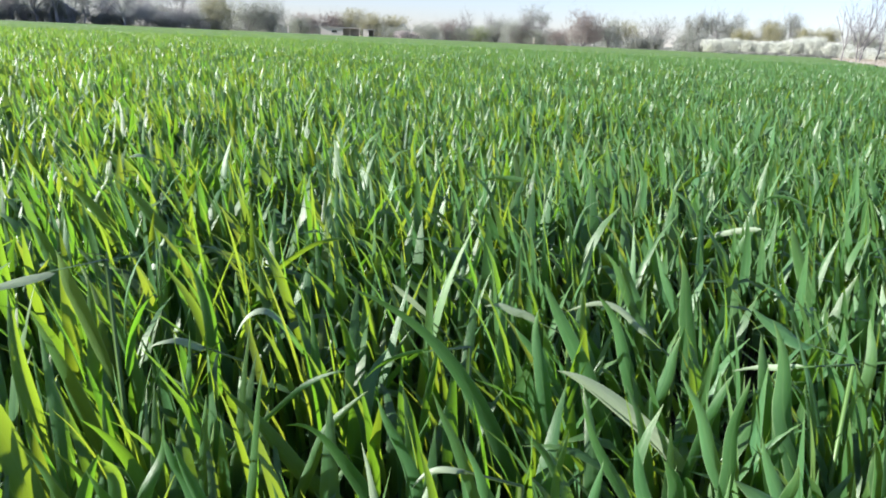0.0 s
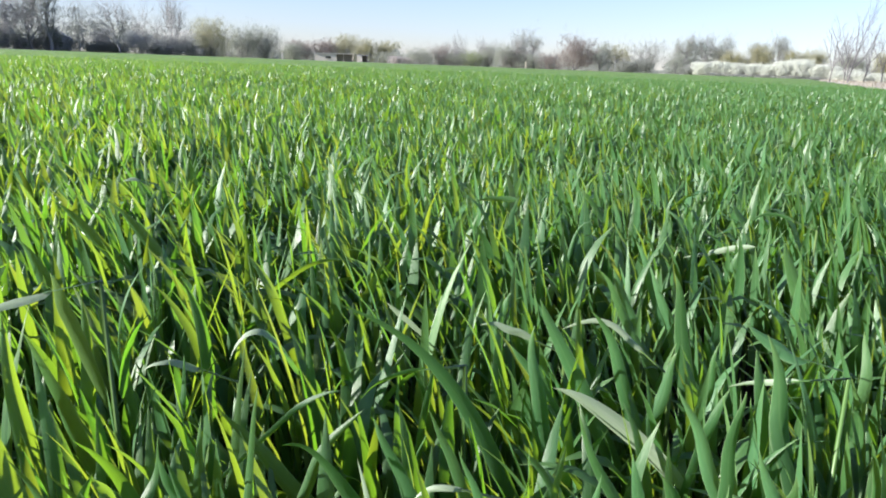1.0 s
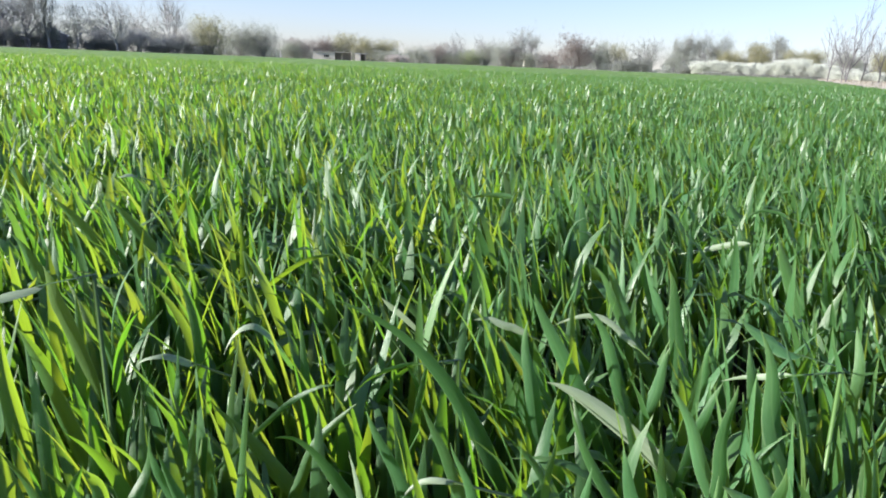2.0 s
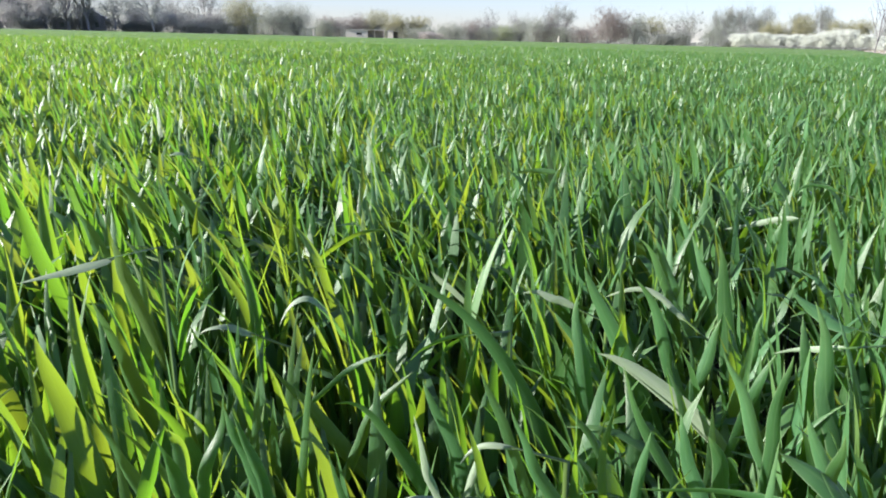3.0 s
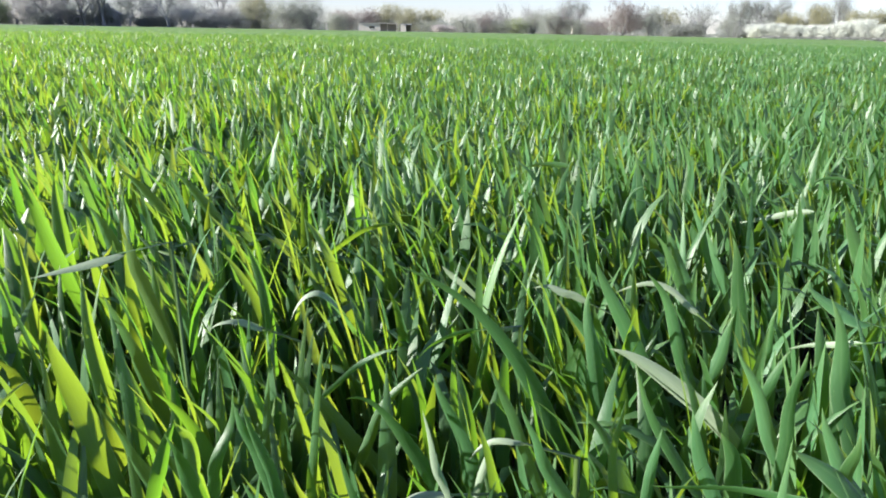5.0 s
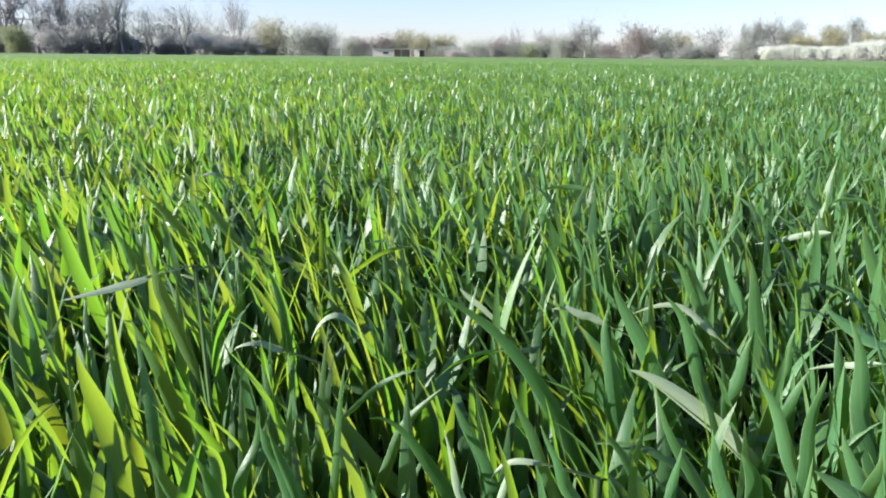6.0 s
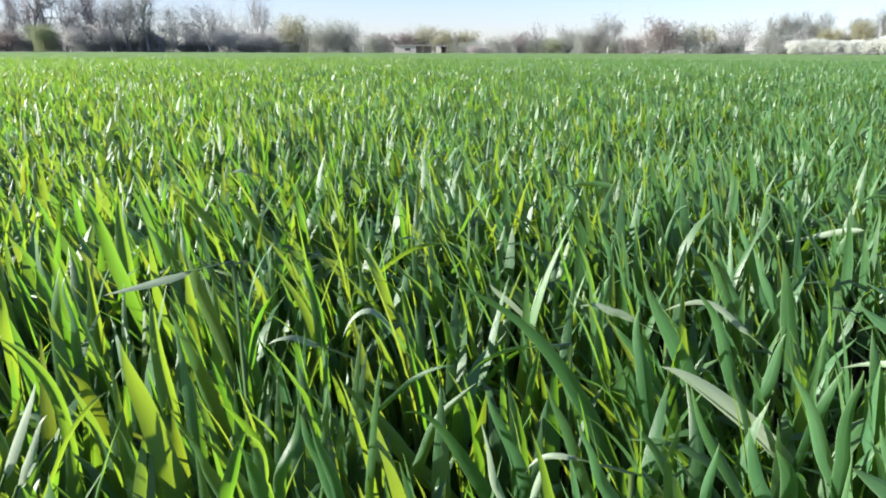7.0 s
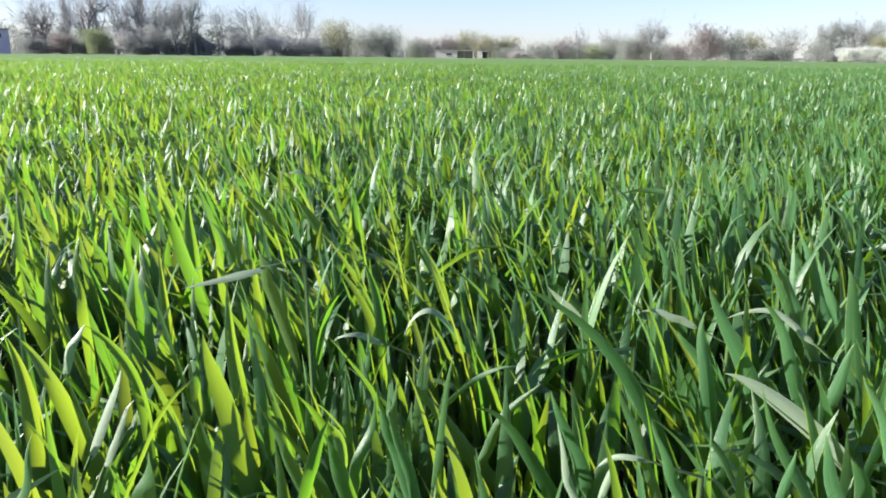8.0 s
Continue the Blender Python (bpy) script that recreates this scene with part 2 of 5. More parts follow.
def ribbons(line, side, up, width, fold, seg_cols=2, taper=2.5):
    """Blades from centre lines (n, k, 3), side and up vectors (n, k, 3) and widths (n,)."""
    n, k, _ = line.shape
    s = np.linspace(0, 1, k)
    shape = profile(s, taper) * (np.clip(0.35 + 8 * s, 0, 1) if k > 8 else 1)
    half = 0.5 * width[:, None] * shape[None]
    across = np.linspace(-1, 1, seg_cols + 1)
    cols = [line + side * (half * a)[..., None] + up * (np.abs(a) * half * fold[:, None])[..., None] for a in across]
    c = len(across)
    verts = np.stack(cols, 2).reshape(-1, 3)
    uv = np.zeros((n, k, c, 2))
    uv[..., 0] = (across * 0.5 + 0.5)[None, None]
    uv[..., 1] = s[None, :, None]
    i, j = np.meshgrid(np.arange(k - 1), np.arange(c - 1), indexing="ij")
    a = (i * c + j).ravel()
    quad = np.stack([a, a + 1, a + c + 1, a + c], 1)
    faces = (np.arange(n)[:, None, None] * (k * c) + quad[None]).reshape(-1, 4)
    return verts, faces, uv.reshape(-1, 2)


def blades(base, az, lean, curl, length, width, twist, fold, segs, seg_cols=2, sway=None):
    """Many blades: each leaves its base at lean (radians from upright) towards az and bends over by curl on the way."""
    n = len(az)
    s = np.linspace(0, 1, segs + 1)
    theta = lean[:, None] + curl[:, None] * s[None] ** 1.7
    mid = (theta[:, 1:] + theta[:, :-1]) / 2
    step = length[:, None] / segs
    bend = np.zeros((n, segs)) if sway is None else sway[:, None] * (s[None, 1:] ** 1.3)
    azz = az[:, None] + bend
    d = np.stack([np.sin(mid) * np.cos(azz), np.sin(mid) * np.sin(azz), np.cos(mid)], -1) * step[..., None]
    line = np.concatenate([np.zeros((n, 1, 3)), np.cumsum(d, 1)], 1) + base[:, None]
    tang = np.gradient(line, axis=1)
    tang /= np.linalg.norm(tang, axis=-1, keepdims=True) + 1e-9
    flat = np.stack([-np.sin(az), np.cos(az), 0 * az], -1)[:, None] * np.ones((1, segs + 1, 1))
    flat -= tang * (flat * tang).sum(-1, keepdims=True)
    flat /= np.linalg.norm(flat, axis=-1, keepdims=True) + 1e-9
    upv = np.cross(tang, flat)
    tw = twist[:, None] * s[None]
    side = flat * np.cos(tw)[..., None] + upv * np.sin(tw)[..., None]
    upw = upv * np.cos(tw)[..., None] - flat * np.sin(tw)[..., None]
    return ribbons(line, side, -upw, width, fold, seg_cols)


def joined(chunks):
    verts, faces, uvs, off = [], [], [], 0
    for v, f, u in chunks:
        verts.append(v)
        faces.append(f + off)
        uvs.append(u)
        off += len(v)
    return np.concatenate(verts), np.concatenate(faces), np.concatenate(uvs)


def tubes(line, radius, sides=5):
    """Round stems from centre lines (n, k, 3) and radii (n, k)."""
    n, k, _ = line.shape
    ang = np.arange(sides) * 2 * np.pi / sides
    ring = np.stack([np.cos(ang), np.sin(ang), 0 * ang], -1)
    verts = (line[:, :, None] + ring[None, None] * radius[..., None, None]).reshape(-1, 3)
    i, j = np.meshgrid(np.arange(k - 1), np.arange(sides), indexing="ij")
    a, b = (i * sides + j).ravel(), (i * sides + (j + 1) % sides).ravel()
    quad = np.stack([a, b, b + sides, a + sides], 1)
    faces = (np.arange(n)[:, None, None] * (k * sides) + quad[None]).reshape(-1, 4)
    return verts, faces, np.zeros((len(verts), 2))


ROW_AZ = radians(27.0)                # the drill rows run this way, from +y towards +x
ROW_GAP = 0.125
NEAR = 1.02                           # plants up to here are built one by one


def field_edge_x(y):
    """The right-hand edge of the field."""
    return np.maximum(12.0, 19.7 + (y - 32.5) * 0.5)


def row_offset(x, y):
    """Distance from the nearest drill row, 0 to 1."""
    across = x * math.cos(ROW_AZ) - y * math.sin(ROW_AZ) - 0.02
    return np.abs(((across / ROW_GAP) % 1.0) - 0.5) * 2


def patchy(x, y):
    """Slow swelling of the crop's vigour, about 0 with a spread of 1."""
    return (np.sin(3.1 * x + 1.3 * y + 0.4) + np.sin(-1.7 * x + 4.3 * y + 2.0) + np.sin(7.3 * x - 5.1 * y + 1.0) + np.sin(0.55 * x + 0.8 * y)) / 1.6


def tillers(rng, r0, r1, a0, a1, per_m2):
    """Places of shoots in a sector of the field, gathered along the rows."""
    n = int(per_m2 * 0.5 * radians(a1 - a0) * (r1 * r1 - r0 * r0) * 1.55)
    r = np.sqrt(rng.uniform(r0 * r0, r1 * r1, n))
    a = np.radians(rng.uniform(a0, a1, n))
    x, y = r * np.sin(a), r * np.cos(a)
    keep = rng.uniform(0, 1, n) < np.clip(np.where(r < 1.6, 0.25 + 0.75 * (1 - row_offset(x, y)), 0.5 + 0.3 * (1 - row_offset(x, y))) + 0.10 * patchy(x, y), 0.08, 1)
    keep &= x < field_edge_x(y)
    return x[keep], y[keep], r[keep]


def leaves_of(rng, x, y, count, scale, wide, segs, cols, spread=1.0, short=1.0):
    """Leaves of shoots: the upper ones upright, the lower ones leaning out and nodding."""
    n = len(x)
    vigour = 1 + 0.04 * patchy(x, y) + rng.normal(0, 0.028, n)
    out = []
    az0 = rng.uniform(0, 2 * np.pi, n)
    for k in range(count):
        rank = k / 3.0                                   # 0: youngest, on top
        az = az0 + k * (np.pi + rng.normal(0, 0.5, n)) + rng.normal(0, 0.3, n)
        z = (0.205 - 0.050 * k + 0.15 * (1 - short) + rng.normal(0, 0.013, n)).clip(0.02) * vigour * scale
        lean = np.abs(rng.normal(0.16 + 0.22 * rank, 0.16, n)) * spread
        nod = rng.uniform(0, 1, n)
        curl = np.where(nod < 1 - (0.30 + 0.3 * rank) * spread, rng.normal(0.45, 0.30, n), rng.uniform(1.1, 2.3, n)).clip(0.02)
        length = (0.157 * short + 0.012 * k + rng.normal(0, 0.017, n)).clip(0.06) * vigour * scale
        width = rng.normal(0.0172, 0.0030, n).clip(0.008) * wide
        base = np.stack([x + rng.normal(0, 0.004, n), y + rng.normal(0, 0.004, n), z], -1)
        # a light lean towards the sun's side
        vx, vy = np.sin(lean) * np.cos(az) - 0.065, np.sin(lean) * np.sin(az) + 0.01
        lean, az = np.arcsin(np.clip(np.hypot(vx, vy), 0, 0.9)), np.arctan2(vy, vx)
        out.append(blades(base, az, lean, curl, length, width, rng.normal(0, 0.6, n) * spread, rng.uniform(0.05, 0.42, n), segs, cols, rng.normal(0, 0.35, n)))
    return out


def build_crop():
    """The standing crop past the foreground, one uncountable mass."""
    rng = np.random.default_rng(5)
    chunks = []
    for r0, r1, a0, a1, per, count, wide, segs, cols, spread, short in (
        (NEAR, 3.0, -52, 46, 900, 2, 1.12, 4, 2, 0.75, 0.95),
        (3.0, 7.0, -46, 37, 930, 2, 1.22, 3, 1, 0.85, 0.82),
        (7.0, 15.0, -45, 36, 720, 1, 1.3, 2, 1, 1.0, 0.72),
        (15.0, 22.0, -45, 36, 310, 1, 1.35, 1, 1, 1.0, 0.65),
        (22.0, 34.0, -45, 36, 150, 1, 1.3, 1, 1, 1.0, 0.65),
        (0.15, NEAR, 46, 308, 720, 3, 1.0, 3, 1, 0.8, 1.0),
        (NEAR, 3.0, 46, 308, 430, 3, 1.0, 2, 1, 1.0, 1.0),
        (3.0, 8.0, 37, 314, 400, 2, 1.2, 1, 1, 1.0, 1.0),
        (8.0, 30.0, 36, 315, 22, 1, 2.0, 1, 1, 1.0, 1.0),
    ):
        x, y, r = tillers(rng, r0, r1, a0, a1, per)
        chunks += leaves_of(rng, x, y, count, 1.0 if r1 > NEAR else 0.96, wide, segs, cols, spread, short)
    far = []
    for r0, r1, per, wide in ((30.0, 60.0, 22, 1.7),):
        x, y, r = tillers(rng, r0, r1, -46, 40, per)
        far += leaves_of(rng, x, y, 1, 1.0, wide, 1, 1, 1.0, 0.65)
    v, f, u = joined(far)
    tagged(put("distant_wheat", mesh_of("distant_wheat", v, f, WHEAT, u)), "pale green tops of distant young wheat", "crop", kind="stuff")
    # lower leaves that close the rows
    x, y, r = tillers(rng, 0.18, 2.0, -54, 48, 90)
    chunks += leaves_of(rng, x, y, 3, 0.68, 1.0, 3, 1, 0.6)
    for r0, r1, a0, a1, tall, per in ((0.22, 0.85, -60, -10, 0.85, 390), (0.22, 0.85, -10, 54, 0.91, 430), (0.85, NEAR, -60, 54, 0.95, 430)):
        x, y, r = tillers(rng, r0, r1, a0, a1, per)
        chunks += leaves_of(rng, x, y, 2, tall, 1.15, 5, 2, 0.5)
    v, f, u = joined(chunks)
    crop = put("wheat_crop", mesh_of("wheat_crop", v, f, WHEAT, u))
    tagged(crop, "dense knee-high young green wheat covering the field", "crop", kind="stuff")
    sx, sy, _ = tillers(rng, NEAR, 2.8, -52, 46, 300)
    n = len(sx)
    top = np.stack([sx + rng.normal(0, 0.01, n), sy + rng.normal(0, 0.01, n), np.full(n, 0.19)], -1)
    low = np.stack([sx, sy, np.full(n, -0.01)], -1)
    v, f, u = tubes(np.stack([low, top], 1), np.tile([0.0028, 0.0018], (n, 1)), 4)
    tagged(put("wheat_stems", mesh_of("wheat_stems", v, f, STEM, u)), "pale green stems of young wheat rising from the soil", "stems", kind="stuff")


def leaf_mesh(base, az, lean, curl, length, width, twist, fold, sway=0.0, segs=10):
    one = lambda q: np.array([q], float)
    v, f, u = blades(np.array([base], float), one(az), one(lean), one(curl), one(length), one(width), one(twist), one(fold), segs, 2, one(sway))
    return mesh_of("leaf", v, f, WHEAT, u)


def build_foreground():
    """The nearest plants, each a thing with its shoots' stems and leaves."""
    rng = np.random.default_rng(11)
    x, y, r = tillers(rng, 0.16, NEAR, -52, 46, 225)
    for px, py in zip(x, y):
        plant = thing("wheat_plant", "young green wheat plant with long upright blades in soil", "wheat plant", (px, py, 0), "wheat plants in the foreground")
        near = math.hypot(px, py)
        size = rng.normal(0.97, 0.06) * (1 + 0.05 * float(patchy(px, py))) * min(1, 0.90 + 0.10 * max(0, near - 0.5) / 0.6)
        for shoot in range(2):
            ox, oy = rng.normal(0, 0.012, 2)
            ht = 0.165 * size
            line = np.array([[[ox * 0.4, oy * 0.4, -0.01], [ox, oy, ht * 0.5], [ox * 1.2, oy * 1.2, ht]]])
            v, f, u = tubes(line, np.array([[0.003, 0.0026, 0.0016]]), 6)
            put("stem", mesh_of("stem", v, f, STEM, u), plant)
            az0 = rng.uniform(0, 2 * math.pi)
            for k in range(3):
                az = az0 + k * math.pi + rng.normal(0, 0.5)
                lean = abs(rng.normal(0.12 + 0.06 * k, 0.11))
                curl = max(0.02, rng.normal(0.4, 0.28)) if rng.uniform() < 0.84 - 0.08 * k else rng.uniform(1.0, 2.0)
                z = ht * (1 - 0.26 * k)
                vx, vy = math.sin(lean) * math.cos(az) - 0.05, math.sin(lean) * math.sin(az) + 0.01
                lean, az = math.asin(min(0.9, math.hypot(vx, vy))), math.atan2(vy, vx)
                length = rng.normal(0.205, 0.03) * size
                put("leaf", leaf_mesh((ox, oy, z), az, lean, curl, length, max(0.010, rng.normal(0.0158, 0.0026)), rng.normal(0, 0.55), rng.uniform(0.1, 0.5), rng.normal(0, 0.3)), plant)


def lone_leaf(base, middle, tip, width, turn, pale=False):
    """A tall plant whose uppermost blade runs from base past middle to tip; turn: degrees by which it is rolled on its length."""
    rng = np.random.default_rng(int(abs(tip[0] * 7919 + tip[1] * 104729) * 10) % 100000)
    plant = thing("wheat_plant", "young wheat plant with one bent blade, sunlit sheen in its colour" if pale else "tall young wheat plant with one long broad blade", "wheat plant", (base[0], base[1], 0), "wheat plants in the foreground")
    b, m, t = (np.array(p) - np.array([base[0], base[1], 0]) for p in (base, middle, tip))
    c = 2 * m - (b + t) / 2
    s = np.linspace(0, 1, 14)[:, None]
    line = (1 - s) ** 2 * b + 2 * s * (1 - s) * c + s ** 2 * t
    line = line + rng.normal(0, 0.0016, 3) * np.sin(s * rng.uniform(5, 9)) * np.linalg.norm(t - b) / 0.12
    d = (c - b) / np.linalg.norm(c - b)
    if d[2] > 0.35:                                    # an upright blade goes on down to its sheath
        b = b - d * min(0.02 if pale else 0.11, max(0.01, (b[2] - 0.07) / d[2]))
        line = np.concatenate([np.linspace(b, line[0], 6)[:-1], line])
    s = np.linspace(0, 1, len(line))[:, None]
    tang = np.gradient(line, axis=0)
    tang /= np.linalg.norm(tang, axis=1, keepdims=True)
    away = np.array([base[0], base[1], -0.25])
    away /= np.linalg.norm(away)
    side = np.cross(tang, away)
    side /= np.linalg.norm(side, axis=1, keepdims=True)
    upv = np.cross(side, tang)
    a = radians(turn) + radians(rng.normal(0, 18) if pale else rng.uniform(15, 65)) * (s - 0.4) + 0.24 * np.sin(s * rng.uniform(4, 8) + rng.uniform(0, 6))
    side, upv = side * np.cos(a) + upv * np.sin(a), upv * np.cos(a) - side * np.sin(a)
    v, f, u = ribbons(line[None], side[None], upv[None], np.array([width / max(0.75, math.cos(radians(turn)))]), np.array([rng.uniform(0.35, 0.85)]), 2, 3.2 if pale else 2.5)
    put("leaf", mesh_of("leaf", v, f, WHEAT_SHEEN if pale else WHEAT, u), plant, "pale blade with sunlit sheen in its colour" if pale else "")
    d = tang[0]
    low = np.array([b[0] - d[0] * 0.05, b[1] - d[1] * 0.05, -0.01])
    knee = b - d * 0.04
    v, f, u = tubes(np.stack([low, (low + knee) / 2, knee, b + tang[0] * 0.006])[None], np.array([[0.003, 0.0028, 0.0024, 0.0016]]), 6)
    put("stem", mesh_of("stem", v, f, STEM, u), plant)
    for k in range(2):
        z = b[2] * rng.uniform(0.35, 0.85)
        put("leaf", leaf_mesh((low[0], low[1], z), rng.uniform(0, 6.28), abs(rng.normal(0.25, 0.15)), rng.uniform(0.2, 1.2), rng.uniform(0.09, 0.14), 0.0115, rng.normal(0, 0.8), 0.25, rng.normal(0, 0.3)), plant)


# ---- ground ----
def build_ground():
    n = 61
    g = np.sign(np.linspace(-1, 1, n)) * np.abs(np.linspace(-1, 1, n)) ** 3 * 2500
    gx, gy = np.meshgrid(g, g, indexing="ij")
    gz = -0.02 + 0 * gx
    v = np.stack([gx, gy, gz], -1).reshape(-1, 3)
    i, j = np.meshgrid(np.arange(n - 1), np.arange(n - 1), indexing="ij")
    a = (i * n + j).ravel()
    f = np.stack([a, a + n, a + n + 1, a + 1], 1)
    tagged(put("ground", mesh_of("ground", v, f, GROUND)), "brown crumbly soil and rough grass to the horizon", "ground", kind="structure")

    # the far crop closes to a rolling green surface; the other sheet carries painted shade
    rng = np.random.default_rng(3)
    for name, r_in, a0, a1, cols, label, mat in (("far_crop", 11.0, -50, 44, 200, "far green surface of the closed wheat crop", CANOPY), ("near_crop_floor", 1.5, 37.5, 313.5, 90, "dark green sheet for the lower wheat leaves, shade in its colour", CROP_FLOOR)):
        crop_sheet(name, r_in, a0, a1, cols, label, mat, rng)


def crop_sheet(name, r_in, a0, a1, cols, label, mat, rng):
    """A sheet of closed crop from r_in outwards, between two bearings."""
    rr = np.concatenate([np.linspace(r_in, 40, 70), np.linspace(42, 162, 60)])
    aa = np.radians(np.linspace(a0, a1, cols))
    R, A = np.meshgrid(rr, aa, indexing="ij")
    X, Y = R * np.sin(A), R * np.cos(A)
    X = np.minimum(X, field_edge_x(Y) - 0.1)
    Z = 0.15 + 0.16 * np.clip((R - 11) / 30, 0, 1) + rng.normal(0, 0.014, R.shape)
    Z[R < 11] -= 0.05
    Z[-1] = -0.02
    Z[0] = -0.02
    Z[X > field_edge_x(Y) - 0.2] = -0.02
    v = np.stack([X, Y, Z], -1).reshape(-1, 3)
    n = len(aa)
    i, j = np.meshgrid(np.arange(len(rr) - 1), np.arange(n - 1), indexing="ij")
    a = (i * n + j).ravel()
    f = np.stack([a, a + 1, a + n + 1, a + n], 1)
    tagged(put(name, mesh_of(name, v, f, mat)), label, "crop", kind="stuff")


# ---- trees and shrubs ----
def limb_tubes(segments, sides):
    """Tapered limbs from rows of (start, end, radius, radius)."""
    a = np.array([s[0] for s in segments])
    b = np.array([s[1] for s in segments])
    ra, rb = np.array([s[2] for s in segments]), np.array([s[3] for s in segments])
    d = b - a
    d /= np.linalg.norm(d, axis=1, keepdims=True) + 1e-9
    ref = np.where(np.abs(d[:, 2:3]) > 0.9, [[1.0, 0, 0]], [[0, 0, 1.0]])
    p = np.cross(d, ref)
    p /= np.linalg.norm(p, axis=1, keepdims=True)
    q = np.cross(d, p)
    ang = np.arange(sides) * 2 * np.pi / sides
    ring = p[:, None] * np.cos(ang)[None, :, None] + q[:, None] * np.sin(ang)[None, :, None]
    v = np.stack([a[:, None] + ring * ra[:, None, None], b[:, None] + ring * rb[:, None, None]], 1).reshape(-1, 3)
    j = np.arange(sides)
    quad = np.stack([j, (j + 1) % sides, (j + 1) % sides + sides, j + sides], 1)
    f = (np.arange(len(a))[:, None, None] * 2 * sides + quad[None]).reshape(-1, 4)
    return v, f


def grow(rng, stems, depth, splay, clear, droop):
    """Segments of a branching crown in a unit frame, level by level."""
    levels = [[] for _ in range(depth + 1)]

    def branch(p, d, length, radius, level):
        steps = 5 if level == 0 else 4 if level < 2 else 3
        pts = [p]
        for s in range(steps):
            d = d + rng.normal(0, 0.13 + 0.04 * level, 3)
            d[2] += 0.06 - droop * level
            d = d / np.linalg.norm(d)
            q = p + d * length / steps
            levels[level].append((p, q, radius * (1 - 0.75 * s / steps), radius * (1 - 0.75 * (s + 1) / steps), s == steps - 1))
            p = q
            pts.append((p, d.copy()))
            if level < depth and (s + 1) / steps > (clear if level == 0 else 0.3):
                for _ in range(2 if level < 2 else (2 if rng.uniform() < 0.75 else 1)):
                    side = rng.normal(0, 1, 3)
                    side -= d * side.dot(d)
                    side /= np.linalg.norm(side)
                    nd = d * rng.uniform(0.55, 0.9) + side * rng.uniform(0.5, 0.95) * splay
                    branch(p.copy(), nd / np.linalg.norm(nd), length * rng.uniform(0.6, 0.95), radius * (1 - 0.75 * (s + 1) / steps) * 0.75 + 0.002, level + 1)

    for k in range(stems):
        a = rng.uniform(0, 2 * math.pi)
        tilt = 0.06 if stems == 1 else rng.uniform(0.1, 0.75) * splay
        root = np.array([math.cos(a), math.sin(a), 0]) * (0 if stems == 1 else 0.04) * rng.uniform(0.3, 1)
        branch(root, np.array([math.cos(a) * tilt, math.sin(a) * tilt, 1.0]) / math.hypot(tilt, 1), rng.uniform(0.42, 0.55), 0.03 if stems == 1 else 0.012, 0)
    return levels


def flakes(centres, size, rng, stretch=1.5):
    """Small leaf or petal clusters: slightly folded diamonds turned every way."""
    n = len(centres)
    a = rng.normal(0, 1, (n, 3))
    a /= np.linalg.norm(a, axis=1, keepdims=True)
    b = rng.normal(0, 1, (n, 3))
    b -= a * (a * b).sum(1, keepdims=True)
    b /= np.linalg.norm(b, axis=1, keepdims=True)
    c = np.cross(a, b)
    s = size * rng.uniform(0.6, 1.4, (n, 1))
    v = np.stack([centres - a * s * stretch, centres + b * s * 1.2, centres + a * s * stretch - b * s * 0.6 + c * s * 0.2], 1).reshape(-1, 3)
    f = np.arange(n)[:, None] * 3 + np.arange(3)[None]
    return v, f


